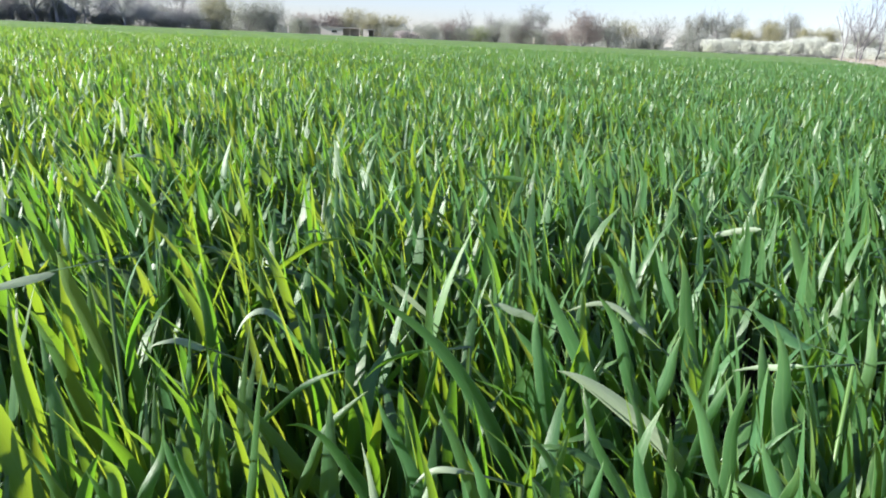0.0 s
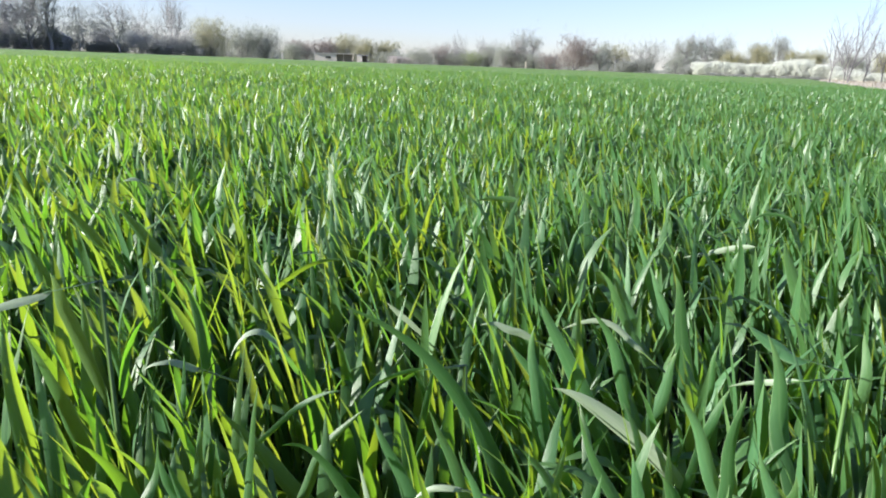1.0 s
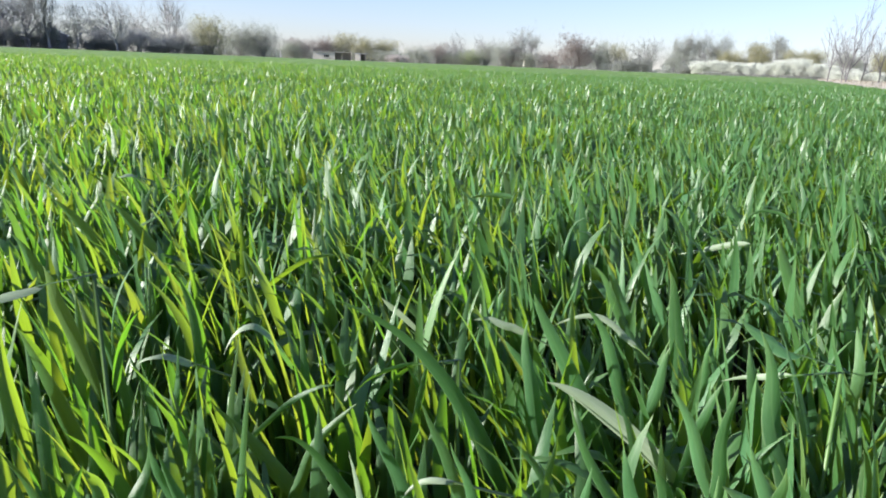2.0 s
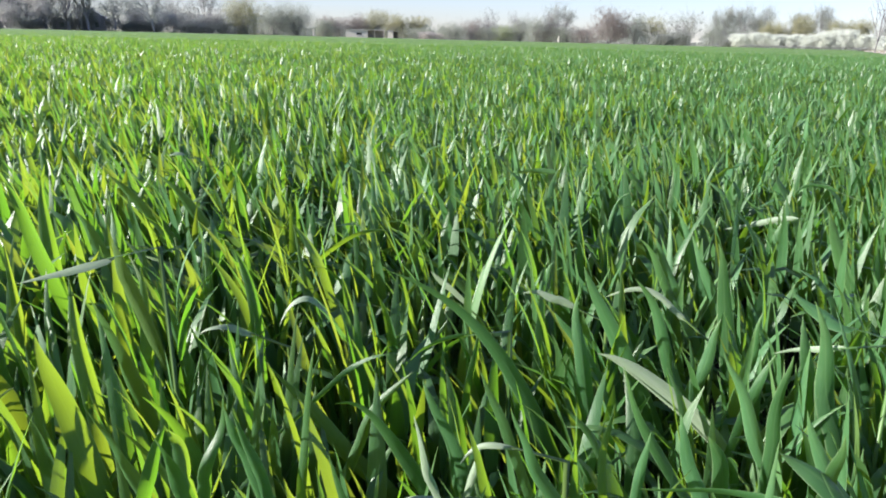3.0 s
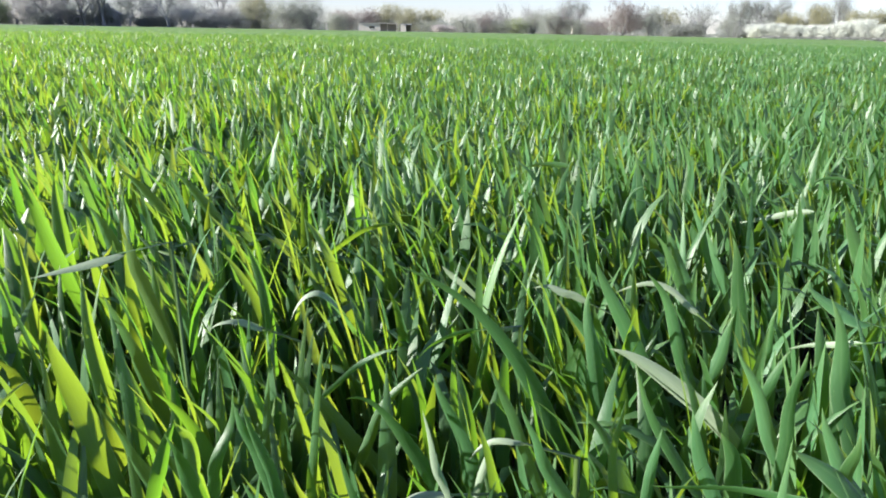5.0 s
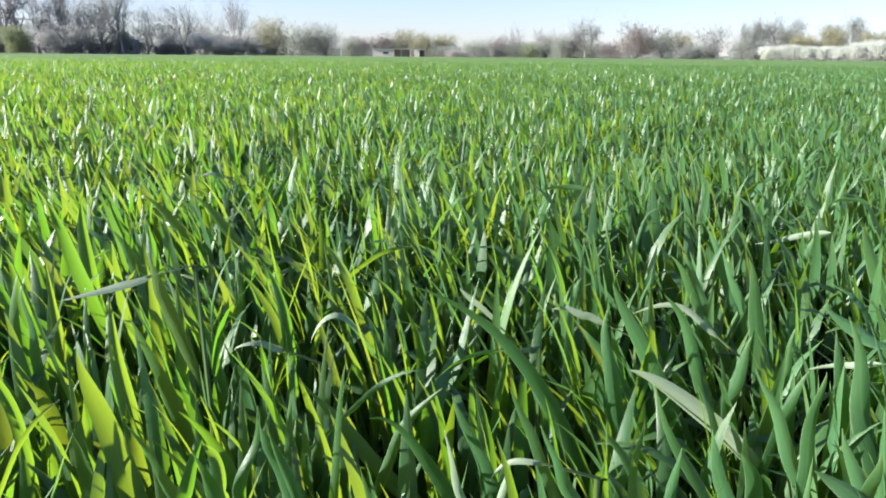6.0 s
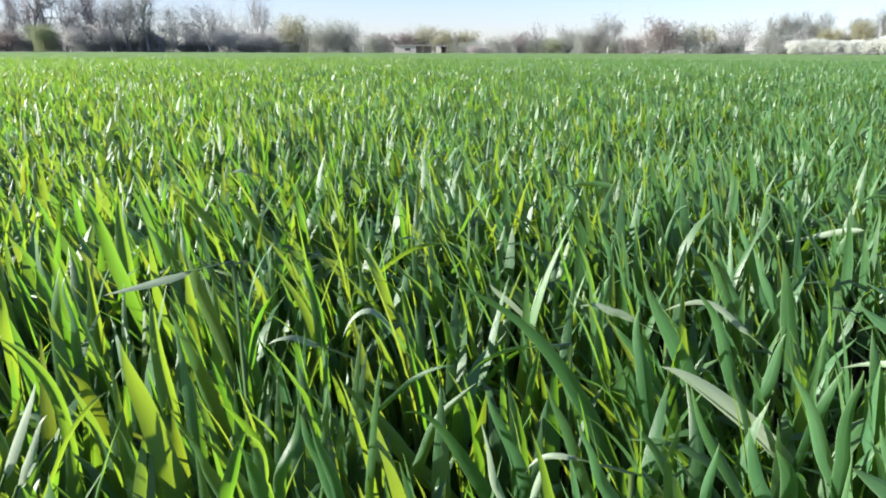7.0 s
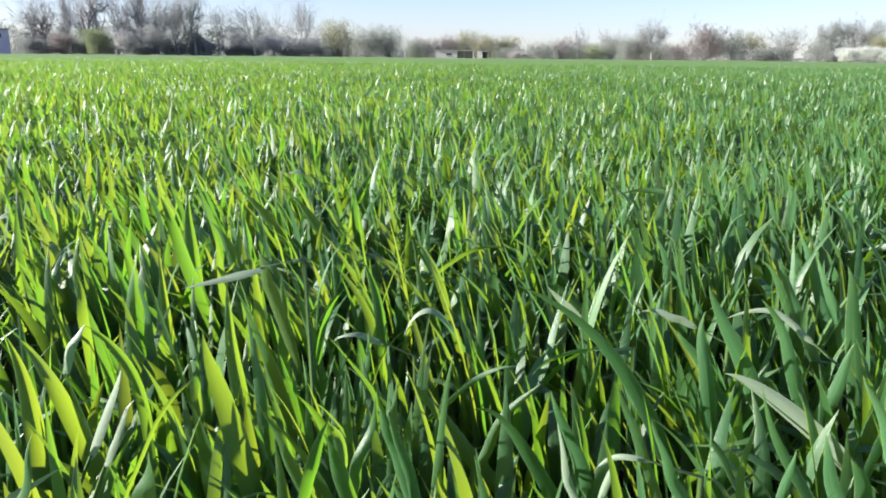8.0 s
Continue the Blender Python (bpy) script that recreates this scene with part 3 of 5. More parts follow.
def tree(name, label, category, at, height, spread, seed, bark=BARK, twig=TWIG, bud=None, buds=0, bud_size=0.12, stems=1, depth=3, splay=0.9, clear=0.3, droop=0.0, trunk=1.0, twigs=6, bud_from=0.2, group="", lean=0.0, puff=0.06):
    """A tree or shrub: trunk with limbs, finer branches with twigs, and its buds, leaves or blossom."""
    rng = np.random.default_rng(seed)
    height *= 1.18
    levels = grow(rng, stems, depth if stems < 3 else 2, splay, clear, droop)
    ends = np.array([s[1] for lv in levels for s in lv])
    zmax = np.percentile(ends[:, 2], 98.5)
    reach = np.percentile(np.hypot(ends[:, 0], ends[:, 1]), 88)
    k = np.array([spread / 2 / reach, spread / 2 / reach, height / zmax])
    kr = 0.5 * (k[0] + k[2]) * trunk
    bend = lambda p: p * k + np.array([lean, 0, 0]) * (p[2] / zmax) ** 2
    fit_seg = lambda lv: [(bend(s[0]), bend(s[1]), max(s[2] * kr, 0.014), max(s[3] * kr, 0.010)) for s in lv]
    ob = thing(name, label, category, at, group)
    thin = [s for lv in levels[2:] for s in lv]
    fine = fit_seg(thin)
    v, f = limb_tubes(fit_seg(levels[0]), 6 if stems < 3 else 4)
    v2, f2 = limb_tubes(fit_seg(levels[1]), 4 if stems < 3 else 3)
    v[v[:, 2] < 0.02, 2] = -0.1
    put("trunk", mesh_of("trunk", np.concatenate([v, v2]), np.concatenate([f, f2 + len(v)]), bark), ob)
    v, f = limb_tubes([s for i, s in enumerate(fine) if stems < 4 or i % 5 < 1], 3)
    spots = np.array([s[1] for s in fine])
    tips = np.array([q[1] for q, s in zip(fine, thin) if s[4]])
    if twigs:
        twigs = twigs if stems < 4 else min(twigs, 3)
        n = len(tips) * twigs
        start = np.repeat(tips, twigs, 0)
        d = rng.normal(0, 1, (n, 3)) + np.array([0, 0, 0.5 - 2 * droop])
        d /= np.linalg.norm(d, axis=1, keepdims=True)
        span = height * 0.085 * rng.uniform(0.5, 1.4, (n, 1))
        w = np.cross(d, rng.normal(0, 1, (n, 3)))
        w *= 0.008 / (np.linalg.norm(w, axis=1, keepdims=True) + 1e-9)
        end = start + d * span
        tv = np.stack([start - w, start + w, end], 1).reshape(-1, 3)
        tf = np.arange(n)[:, None] * 3 + np.arange(3)[None]
        put("twig_crown", mesh_of("twig_crown", tv, tf, twig), ob)
    put("upper_crown", mesh_of("upper_crown", v, f, bark), ob)
    if bud is not None and buds:
        where = spots[(spots[:, 2] > height * bud_from) & (spots[:, 2] < height * 0.97) & (np.hypot(spots[:, 0], spots[:, 1]) < 0.54 * spread)]
        pick = where[rng.integers(0, len(where), int(buds * 2.6))]
        step = rng.normal(0, 1, pick.shape)
        step *= rng.uniform(0, 1, (len(pick), 1)) ** 0.8 / np.linalg.norm(step, axis=1, keepdims=True)
        pick = pick + step * 1.25 * height * puff
        if stems >= 4:                                 # inner leaves that fill the bush down to its foot
            n = 2 * len(pick) // 5
            z = rng.uniform(min(bud_from, 0.3), 0.8, n)
            a, rad = rng.uniform(0, 2 * math.pi, n), 0.46 * spread * np.sqrt(rng.uniform(0, 1, n)) * np.sqrt(1 - (np.maximum(z, 0.3) - 0.3) ** 2 * 3)
            rad *= 0.8 + 0.2 * np.sin(3 * a + seed) + 0.12 * np.sin(7 * a + 2 * seed)
            pick[:n] = np.stack([rad * np.cos(a), rad * np.sin(a), z * height * (0.85 + 0.15 * np.sin(2 * a + seed))], -1)
        pick[:, 2] = np.maximum(pick[:, 2], 0.1)
        v, f = flakes(pick, bud_size * 0.47, rng)
        put("crown", mesh_of("crown", v, f, bud, smooth=False), ob)
    return ob


def build_trees():
    bare = "bare spring tree with a fine haze of grey twigs"
    # around the house
    tree("bare_tree", "tall bare tree with a straight dark trunk and grey buds", "tree", (-78.5, 149.0, 0), 12.2, 9.5, 1, bud=BUD_GREY, buds=2600, bud_size=0.10, clear=0.3, trunk=1.2)
    tree("bare_tree", "gnarled bare tree standing before a grey house", "tree", (-87.0, 148.0, 0), 10.2, 12.0, 2, splay=1.25, clear=0.2, trunk=1.3, bud=BUD_GREY, buds=600, bud_size=0.09)
    tree("bare_tree", "crooked leaning bare tree with thin branches", "tree", (-65.3, 150.0, 0), 9.6, 8.5, 3, clear=0.3, lean=-1.5, trunk=0.9)
    tree("bare_tree", bare, "tree", (-62.3, 172.0, 0), 11.6, 8.0, 4, clear=0.3, trunk=1.1, bud=BUD_GREY, buds=300)
    tree("bare_tree", bare, "tree", (-69.5, 174.0, 0), 10.8, 9.0, 5, clear=0.3, trunk=0.8)
    tree("bare_tree", "tall bare tree forking into a wide Y", "tree", (-100.0, 143.0, 0), 12.0, 11.5, 6, splay=1.2, clear=0.35, trunk=2.0, twigs=2)
    tree("bare_tree", bare, "tree", (-110.5, 144.0, 0), 12.0, 9.0, 7, clear=0.3, trunk=1.6, bark=BARK_DARK)
    tree("bare_tree", "dense dark bare tree with crowded upright twigs", "tree", (-109.0, 150.0, 0), 12.5, 4.5, 8, clear=0.3, twigs=8)
    tree("bare_tree", bare, "tree", (-99.0, 152.0, 0), 12.5, 7.0, 9, clear=0.35)
    tree("bare_tree", "bare tree with a straight dark trunk above blossom", "tree", (-94.1, 153.4, 0), 14.0, 7.0, 10, clear=0.35, trunk=1.6, bark=BARK_DARK)
    tree("bare_tree", bare, "tree", (-118.0, 150.0, 0), 11.0, 8.0, 39, clear=0.3)
    tree("bare_tree", bare, "tree", (-83.0, 149.5, 0), 11.0, 11.5, 37, clear=0.2, splay=1.1, trunk=1.0)
    tree("bare_tree", bare, "tree", (-91.0, 150.0, 0), 10.5, 11.5, 38, clear=0.2, splay=1.2, trunk=0.9)
    tree("bare_tree", bare, "tree", (-74.5, 152.0, 0), 9.0, 7.5, 36, clear=0.2, splay=1.0, trunk=0.8, bud=BUD_GREY, buds=700)
    tree("bare_tree", bare, "tree", (-105.0, 148.0, 0), 11.5, 8.0, 35, clear=0.25, splay=1.1)
    tree("budding_shrub", "grey budding shrub half hiding the house", "shrub", (-80.2, 152.0, 0), 4.6, 5.0, 33, stems=6, bud=BUD_GREY, buds=1500, bud_size=0.10, bud_from=0.1, clear=0.15, puff=0.08, group="budding shrubs at the field's end")
    for k, (x, y, h, w) in enumerate(((-79.0, 150.5, 5.2, 4.2), (-85.6, 149.0, 4.0, 5.0), (-82.6, 151.0, 3.0, 4.0))):
        tree("budding_shrub", "grey budding shrub half hiding the house", "shrub", (x, y, 0), h, w, 190 + k, stems=6, bud=BUD_GREY, buds=1500, bud_size=0.10, bud_from=0.08, clear=0.15, puff=0.08, group="budding shrubs at the field's end")
    # shrubs along the left half of the field's end
    pale = "shrub in thin cream blossom above dark stems"
    tree("blossoming_shrub", pale, "shrub", (-64.0, 156.0, 0), 4.7, 8.0, 11, stems=9, bud=BLOSSOM_THIN, buds=5500, bud_size=0.10, bud_from=0.38, depth=3, group="blossoming shrubs at the field's end")
    tree("blossoming_shrub", pale, "shrub", (-56.0, 157.0, 0), 4.9, 8.0, 12, stems=9, bud=BLOSSOM_THIN, buds=5500, bud_size=0.10, bud_from=0.38, depth=3, group="blossoming shrubs at the field's end")
    tree("blossoming_shrub", pale, "shrub", (-92.0, 144.0, 0), 5.4, 6.5, 13, stems=8, bud=BLOSSOM_THIN, buds=4500, bud_size=0.10, bud_from=0.42, group="blossoming shrubs at the field's end")
    tree("blossoming_shrub", pale, "shrub", (-86.5, 146.0, 0), 5.6, 6.0, 14, stems=8, bud=BLOSSOM_THIN, buds=3500, bud_size=0.10, bud_from=0.45, group="blossoming shrubs at the field's end")
    tree("blossoming_shrub", pale, "shrub", (-72.5, 160.0, 0), 5.0, 7.0, 15, stems=8, bud=BLOSSOM_THIN, buds=3500, bud_size=0.10, bud_from=0.45, group="blossoming shrubs at the field's end")
    tree("blossoming_shrub", "small low shrub in white blossom", "shrub", (-50.4, 155.0, 0), 1.9, 2.8, 16, stems=6, bud=BLOSSOM_THIN, buds=1500, bud_size=0.08, bud_from=0.1, group="blossoming shrubs at the field's end")
    tree("leafing_tree", "rounded tree coming into yellow-green leaf", "tree", (-48.3, 157.5, 0), 7.4, 9.2, 17, stems=6, bud=BUD_YELLOW, buds=6500, bud_size=0.12, bud_from=0.04, clear=0.08, puff=0.08)
    grey = "grey-green budding shrub with many thin stems"
    for k, (x, y, h, w) in enumerate(((-44.4, 165.0, 6.2, 9.5), (-39.6, 168.0, 6.6, 9.5), (-36.9, 184.0, 3.8, 8.0))):
        tree("budding_shrub", grey, "shrub", (x, y, 0), h, w, 20 + k, stems=7, bark=BARK_PALE, bud=BUD_GREY, buds=5200, bud_size=0.11, bud_from=0.06, clear=0.15, puff=0.085, group="budding shrubs at the field's end")
    tree("leafing_shrub", "bright green leafing shrub", "shrub", (-94.3, 137.5, 0), 4.9, 6.2, 25, stems=8, bud=LEAF_GREEN, buds=6000, bud_size=0.12, bud_from=0.08)
    tree("leafing_shrub", "tan and green budding shrub", "shrub", (-103.2, 138.5, 0), 4.0, 6.2, 26, stems=8, bud=BUD_RUSSET, buds=4000, bud_size=0.11, bud_from=0.08)
    tree("leafing_shrub", "low dark green shrub", "shrub", (-108.5, 137.0, 0), 3.0, 6.5, 27, stems=8, bud=LEAF_DARK, buds=4500, bud_size=0.12, bud_from=0.08)
    for k, (x, y, h, w) in enumerate(((-98.5, 146.0, 2.6, 7.0), (-91.0, 148.5, 2.5, 7.0), (-73.0, 156.0, 2.2, 5.5), (-69.0, 157.0, 2.4, 5.0), (-60.0, 160.0, 2.2, 9.0), (-95.5, 160.0, 3.0, 8.0), (-105.0, 150.0, 3.4, 9.0), (-112.0, 148.0, 3.2, 9.0), (-100.0, 141.0, 2.6, 7.0), (-80.5, 157.5, 3.0, 8.0), (-53.0, 161.0, 2.6, 8.0), (-88.0, 143.0, 2.4, 6.0))):
        tree("dark_shrub", "low dark shrub in shade under the trees", "shrub", (x, y, 0), h, w, 230 + k, stems=9, bud=LEAF_DARK, buds=3200, bud_size=0.13, bud_from=0.05, group="dark shrubs under the trees")
    # behind and beside the sheds
    for k, (x, y, h, w, mat) in enumerate(((-36.5, 237.0, 6.5, 9.6, BUD_RUSSET), (-31.0, 239.0, 7.6, 10.2, BUD_YELLOW), (-23.5, 236.0, 6.7, 10.2, BUD_YELLOW), (-16.5, 238.0, 6.3, 10.2, BUD_YELLOW), (-44.0, 232.0, 5.6, 9.6, BUD_RUSSET))):
        tree("leafing_shrub", "tall shrub in yellowish young leaf behind low sheds", "shrub", (x, y, 0), h, w, 40 + k, stems=7, bud=mat, buds=4500, bud_size=0.15, bud_from=0.08, group="shrubs behind the sheds")
    tree("leafing_shrub", "low olive shrub before a tan shed", "shrub", (-43.8, 216.0, 0), 1.7, 5.0, 46, stems=7, bud=BUD_YELLOW, buds=1600, bud_size=0.12, bud_from=0.05, group="shrubs behind the sheds")
    tree("blossoming_shrub", "low shrub in pinkish blossom", "shrub", (-11.8, 199.0, 0), 2.0, 5.0, 50, stems=8, bud=BLOSSOM_PINK, buds=2600, bud_size=0.10, bud_from=0.1, group="blossoming shrubs at the field's end")
    tree("blossoming_shrub", "low shrub in pinkish blossom", "shrub", (-8.0, 200.0, 0), 1.8, 4.5, 51, stems=8, bud=BLOSSOM_PINK, buds=2000, bud_size=0.10, bud_from=0.1, group="blossoming shrubs at the field's end")
    for k, (x, y, h, w, mat) in enumerate(((-4.2, 190.0, 4.1, 8.4, BUD_GREY), (0.5, 191.0, 5.1, 7.7, BUD_RUSSET), (5.0, 190.0, 3.1, 7.7, BUD_GREY), (9.2, 189.0, 3.7, 7.7, LEAF_GREEN), (12.6, 190.0, 5.2, 7.0, BUD_GREY), (16.0, 184.0, 5.5, 7.3, BUD_GREY), (19.2, 184.5, 4.0, 7.0, BUD_RUSSET), (22.8, 182.0, 3.5, 7.7, BUD_GREY), (28.0, 180.0, 3.7, 8.4, BUD_RUSSET), (-14.5, 206.0, 2.9, 8.4, BUD_GREY))):
        tree("budding_shrub", "budding hedge shrub with thin stems", "shrub", (x, y, 0), h, w, 60 + k, stems=7, bark=BARK_PALE, bud=mat, buds=2600, bud_size=0.12, bud_from=0.06, clear=0.15, group="budding shrubs at the field's end")
    tree("bare_tree", bare, "tree", (5.1, 195.0, 0), 6.8, 5.0, 75, bark=BARK_PALE, clear=0.3)
    tree("bare_tree", bare, "tree", (13.0, 205.0, 0), 6.6, 5.5, 76, bark=BARK_PALE, clear=0.3)
    tree("bare_tree", "rounded airy bare tree with ascending limbs", "tree", (24.3, 184.0, 0), 8.2, 11.5, 77, bark=BARK_PALE, splay=0.8, clear=0.2, twigs=10, bud=BUD_GREY, buds=2200, bud_size=0.10, bud_from=0.35, puff=0.07)
    tree("bare_tree", bare, "tree", (20.6, 186.0, 0), 6.4, 5.0, 78, bark=BARK_PALE, splay=0.8, clear=0.25)
    tree("budding_tree", "russet-brown budding tree with a dense low crown", "tree", (31.3, 167.5, 0), 7.2, 10.8, 79, stems=4, bark=BARK_DARK, twig=TWIG_RED, bud=BUD_RUSSET, buds=9500, bud_size=0.11, bud_from=0.15, clear=0.15, twigs=8)
    tree("budding_tree", "grey-green budding tree in the hedge line", "tree", (38.6, 173.0, 0), 6.4, 8.0, 80, stems=4, bark=BARK_PALE, bud=BUD_GREY, buds=3400, bud_size=0.12, bud_from=0.08, clear=0.15)
    tree("budding_tree", "yellow-green budding tree in the hedge line", "tree", (43.0, 170.5, 0), 6.0, 7.6, 81, stems=4, bud=BUD_YELLOW, buds=2600, bud_size=0.12, bud_from=0.1, clear=0.15)
    tree("budding_tree", "grey budding tree with a rounded crown", "tree", (47.6, 168.5, 0), 6.5, 9.0, 82, stems=3, bark=BARK_PALE, bud=BUD_GREY, buds=1500, bud_size=0.10, bud_from=0.2, clear=0.2, twigs=8)
    for k, (x, y, h, w) in enumerate(((42.5, 163.5, 2.4, 5.0), (46.4, 162.5, 3.0, 5.5), (56.2, 161.5, 1.6, 4.0))):
        tree("dark_shrub", "low dense dark green shrub", "shrub", (x, y, 0), h, w, 85 + k, stems=9, bud=LEAF_DARK, buds=3400, bud_size=0.13, bud_from=0.04, group="dark shrubs under the trees")
    tree("budding_shrub", "spreading grey-green budding shrub", "shrub", (54.0, 163.5, 0), 4.4, 5.6, 90, stems=6, bark=BARK_PALE, bud=BUD_GREY, buds=2200, bud_size=0.11, bud_from=0.1)
    # behind the white hedge
    for k, (x, y, h, w) in enumerate(((63.5, 189.5, 8.2, 7.0), (68.5, 188.0, 8.9, 6.5), (73.5, 187.0, 8.7, 6.0), (87.2, 185.6, 8.9, 5.5), (81.5, 188.0, 7.6, 6.0))):
        tree("bare_tree", "pale grey bare tree behind a white hedge", "tree", (x, y, 0), h, w, 100 + k, bark=BARK_PALE, clear=0.25, twigs=8, bud=BUD_GREY, buds=2600, bud_size=0.11, bud_from=0.25, puff=0.08, group="bare trees behind the hedge")
    for k, (x, y, h, w, mat) in enumerate(((73.6, 181.6, 5.6, 6.5, BUD_YELLOW), (79.4, 179.2, 7.0, 7.0, BUD_YELLOW), (86.0, 176.5, 5.9, 6.0, BUD_YELLOW), (90.5, 174.5, 6.2, 7.0, BUD_YELLOW), (96.5, 170.0, 5.6, 7.0, BUD_GREY), (102.0, 164.0, 6.0, 7.0, BUD_YELLOW), (107.0, 158.0, 5.5, 7.0, BUD_GREY))):
        tree("leafing_shrub", "tall shrub in yellow-green young leaf behind a white hedge", "shrub", (x, y, 0), h, w, 110 + k, stems=7, bud=mat, buds=7000, bud_size=0.12, bud_from=0.08, puff=0.09, group="shrubs behind the hedge")


def build_far_woods():
    """The grey-brown scrub that closes the view behind the first row of trees."""
    rng = np.random.default_rng(77)
    n = 3000
    az = np.radians(rng.uniform(-44, 40, n))
    r = rng.uniform(205, 262, n)
    r = np.where((np.degrees(az) > -12) & (np.degrees(az) < -3.5), rng.uniform(244, 280, n), r)
    gap = np.abs(np.degrees(az) - 16.9) < 0.55
    top = 3.6 + 1.1 * np.sin(az * 41) + 0.8 * np.sin(az * 97 + 1) + rng.normal(0, 0.7, n) + 3.6 * np.clip(-np.degrees(az) - 14, 0, 8) / 8
    top = np.where(gap, 1.0, np.clip(top, 1.2, 9))
    p = np.stack([r * np.sin(az), r * np.cos(az), 0 * r], -1)
    line = np.stack([p, p + np.stack([rng.normal(0, 0.3, n), rng.normal(0, 0.3, n), top * 0.55], -1), p + np.stack([rng.normal(0, 0.7, n), rng.normal(0, 0.7, n), top], -1)], 1)
    v, f, _ = tubes(line, np.tile([0.06, 0.04, 0.015], (n, 1)), 3)
    tagged(put("far_scrub_stems", mesh_of("far_scrub_stems", v, f, BARK_PALE)), "bare grey stems of far scrub behind the trees", "scrub", kind="stuff")
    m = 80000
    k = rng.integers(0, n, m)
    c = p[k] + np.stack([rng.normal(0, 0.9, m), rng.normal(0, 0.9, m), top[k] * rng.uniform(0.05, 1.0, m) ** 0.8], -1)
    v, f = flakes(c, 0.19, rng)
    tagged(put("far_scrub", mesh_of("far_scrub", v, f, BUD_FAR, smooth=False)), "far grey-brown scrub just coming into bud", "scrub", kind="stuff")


def build_hedge():
    """Blackthorn in full white blossom along the field's side, bush by bush."""
    for k, (x, y, h, w) in enumerate(((58.2, 159.5, 2.6, 4.6), (61.2, 158.5, 2.8, 4.6), (64.3, 157.2, 2.6, 4.4), (67.2, 156.0, 2.6, 4.4), (70.2, 154.8, 2.6, 4.4), (73.0, 153.4, 3.3, 4.6), (76.0, 152.0, 3.7, 5.0), (79.0, 150.6, 2.8, 4.4), (81.8, 149.0, 2.6, 4.4), (84.4, 147.2, 2.2, 4.2))):
        tree("blackthorn_bush", "blackthorn bush covered in dense white blossom", "bush", (x, y, 0), h, w, 130 + k, stems=10, bud=BLOSSOM, buds=8500, bud_size=0.13, bud_from=0.2, depth=3, splay=1.1, puff=0.12, twigs=2, group="blackthorn bushes in blossom")
    for k, (x, y, h, w) in enumerate(((73.2, 131.0, 1.7, 3.6), (75.8, 129.0, 1.8, 3.6), (78.4, 127.0, 1.7, 3.6))):
        tree("blackthorn_bush", "low blackthorn bush in white blossom", "bush", (x, y, 0), h, w, 145 + k, stems=8, bud=BLOSSOM, buds=3500, bud_size=0.09, bud_from=0.15, depth=3, splay=1.1, twigs=2, group="blackthorn bushes in blossom")
    for k, (x, y, w) in enumerate(((60.0, 156.2, 4.5), (64.5, 154.6, 5.0), (69.0, 153.0, 5.0), (73.5, 151.0, 5.0), (78.0, 148.8, 5.0), (82.0, 146.6, 4.5))):
        tree("dark_shrub", "low dark bramble at the foot of a white hedge", "shrub", (x, y, 0), 0.75, w, 170 + k, stems=9, bud=LEAF_DARK, buds=1500, bud_size=0.11, bud_from=0.05, twigs=1, group="brambles under the hedge")
    # bare saplings on the dry verge
    for k, (x, y, h, w, ln) in enumerate(((37.5, 66.0, 6.2, 3.2, 0.3), (35.6, 65.5, 4.6, 3.2, -0.9), (39.2, 66.3, 4.4, 2.2, 0.4), (40.9, 66.5, 5.0, 2.6, 0.5), (36.8, 64.5, 3.3, 1.8, -0.5), (42.7, 67.5, 4.8, 2.6, 0.2), (38.4, 68.0, 3.8, 2.2, 0.3))):
        tree("bare_sapling", "slender bare sapling on a dry grass verge", "sapling", (x, y, 0), h, w, 150 + k, clear=0.35, depth=2, splay=0.7, twigs=4, trunk=0.5, bark=BARK_DARK, twig=BARK, lean=ln, group="bare saplings on the verge")


# ---- buildings ----
def wall_with_hole(x0, x1, z0, z1, t, hole):
    """A wall in the xz plane, t thick towards +y, with one opening (x0, x1, z0, z1) cut through it."""
    bm = bmesh.new()
    hx0, hx1, hz0, hz1 = hole
    for a0, a1, b0, b1 in ((x0, hx0, z0, z1), (hx1, x1, z0, z1), (hx0, hx1, z0, hz0), (hx0, hx1, hz1, z1)):
        if a1 - a0 < 1e-3 or b1 - b0 < 1e-3:
            continue
        vs = [bm.verts.new((a, y, b)) for y in (0, t) for a, b in ((a0, b0), (a1, b0), (a1, b1), (a0, b1))]
        for q in ((0, 1, 2, 3), (7, 6, 5, 4), (0, 4, 5, 1), (1, 5, 6, 2), (2, 6, 7, 3), (3, 7, 4, 0)):
            bm.faces.new([vs[i] for i in q])
    return bm


def window_in(parent, hole, t, depth=0.12):
    x0, x1, z0, z1 = hole
    win = part("window", box_bm(x0, x1, depth, depth + 0.02, z0, z1), GLASS, parent, "dark window pane")
    for a0, a1, b0, b1 in ((x0, x0 + 0.08, z0, z1), (x1 - 0.08, x1, z0, z1), (x0 + 0.08, x1 - 0.08, z0, z0 + 0.08), (x0 + 0.08, x1 - 0.08, z1 - 0.08, z1)):
        part("window_frame", box_bm(a0, a1, depth - 0.03, depth - 0.002, b0, b1), ROOF_PALE, win)
    part("window_sill", box_bm(x0 - 0.08, x1 + 0.08, -0.08, depth - 0.04, z0 - 0.07, z0 - 0.004), ROOF_PALE, win)


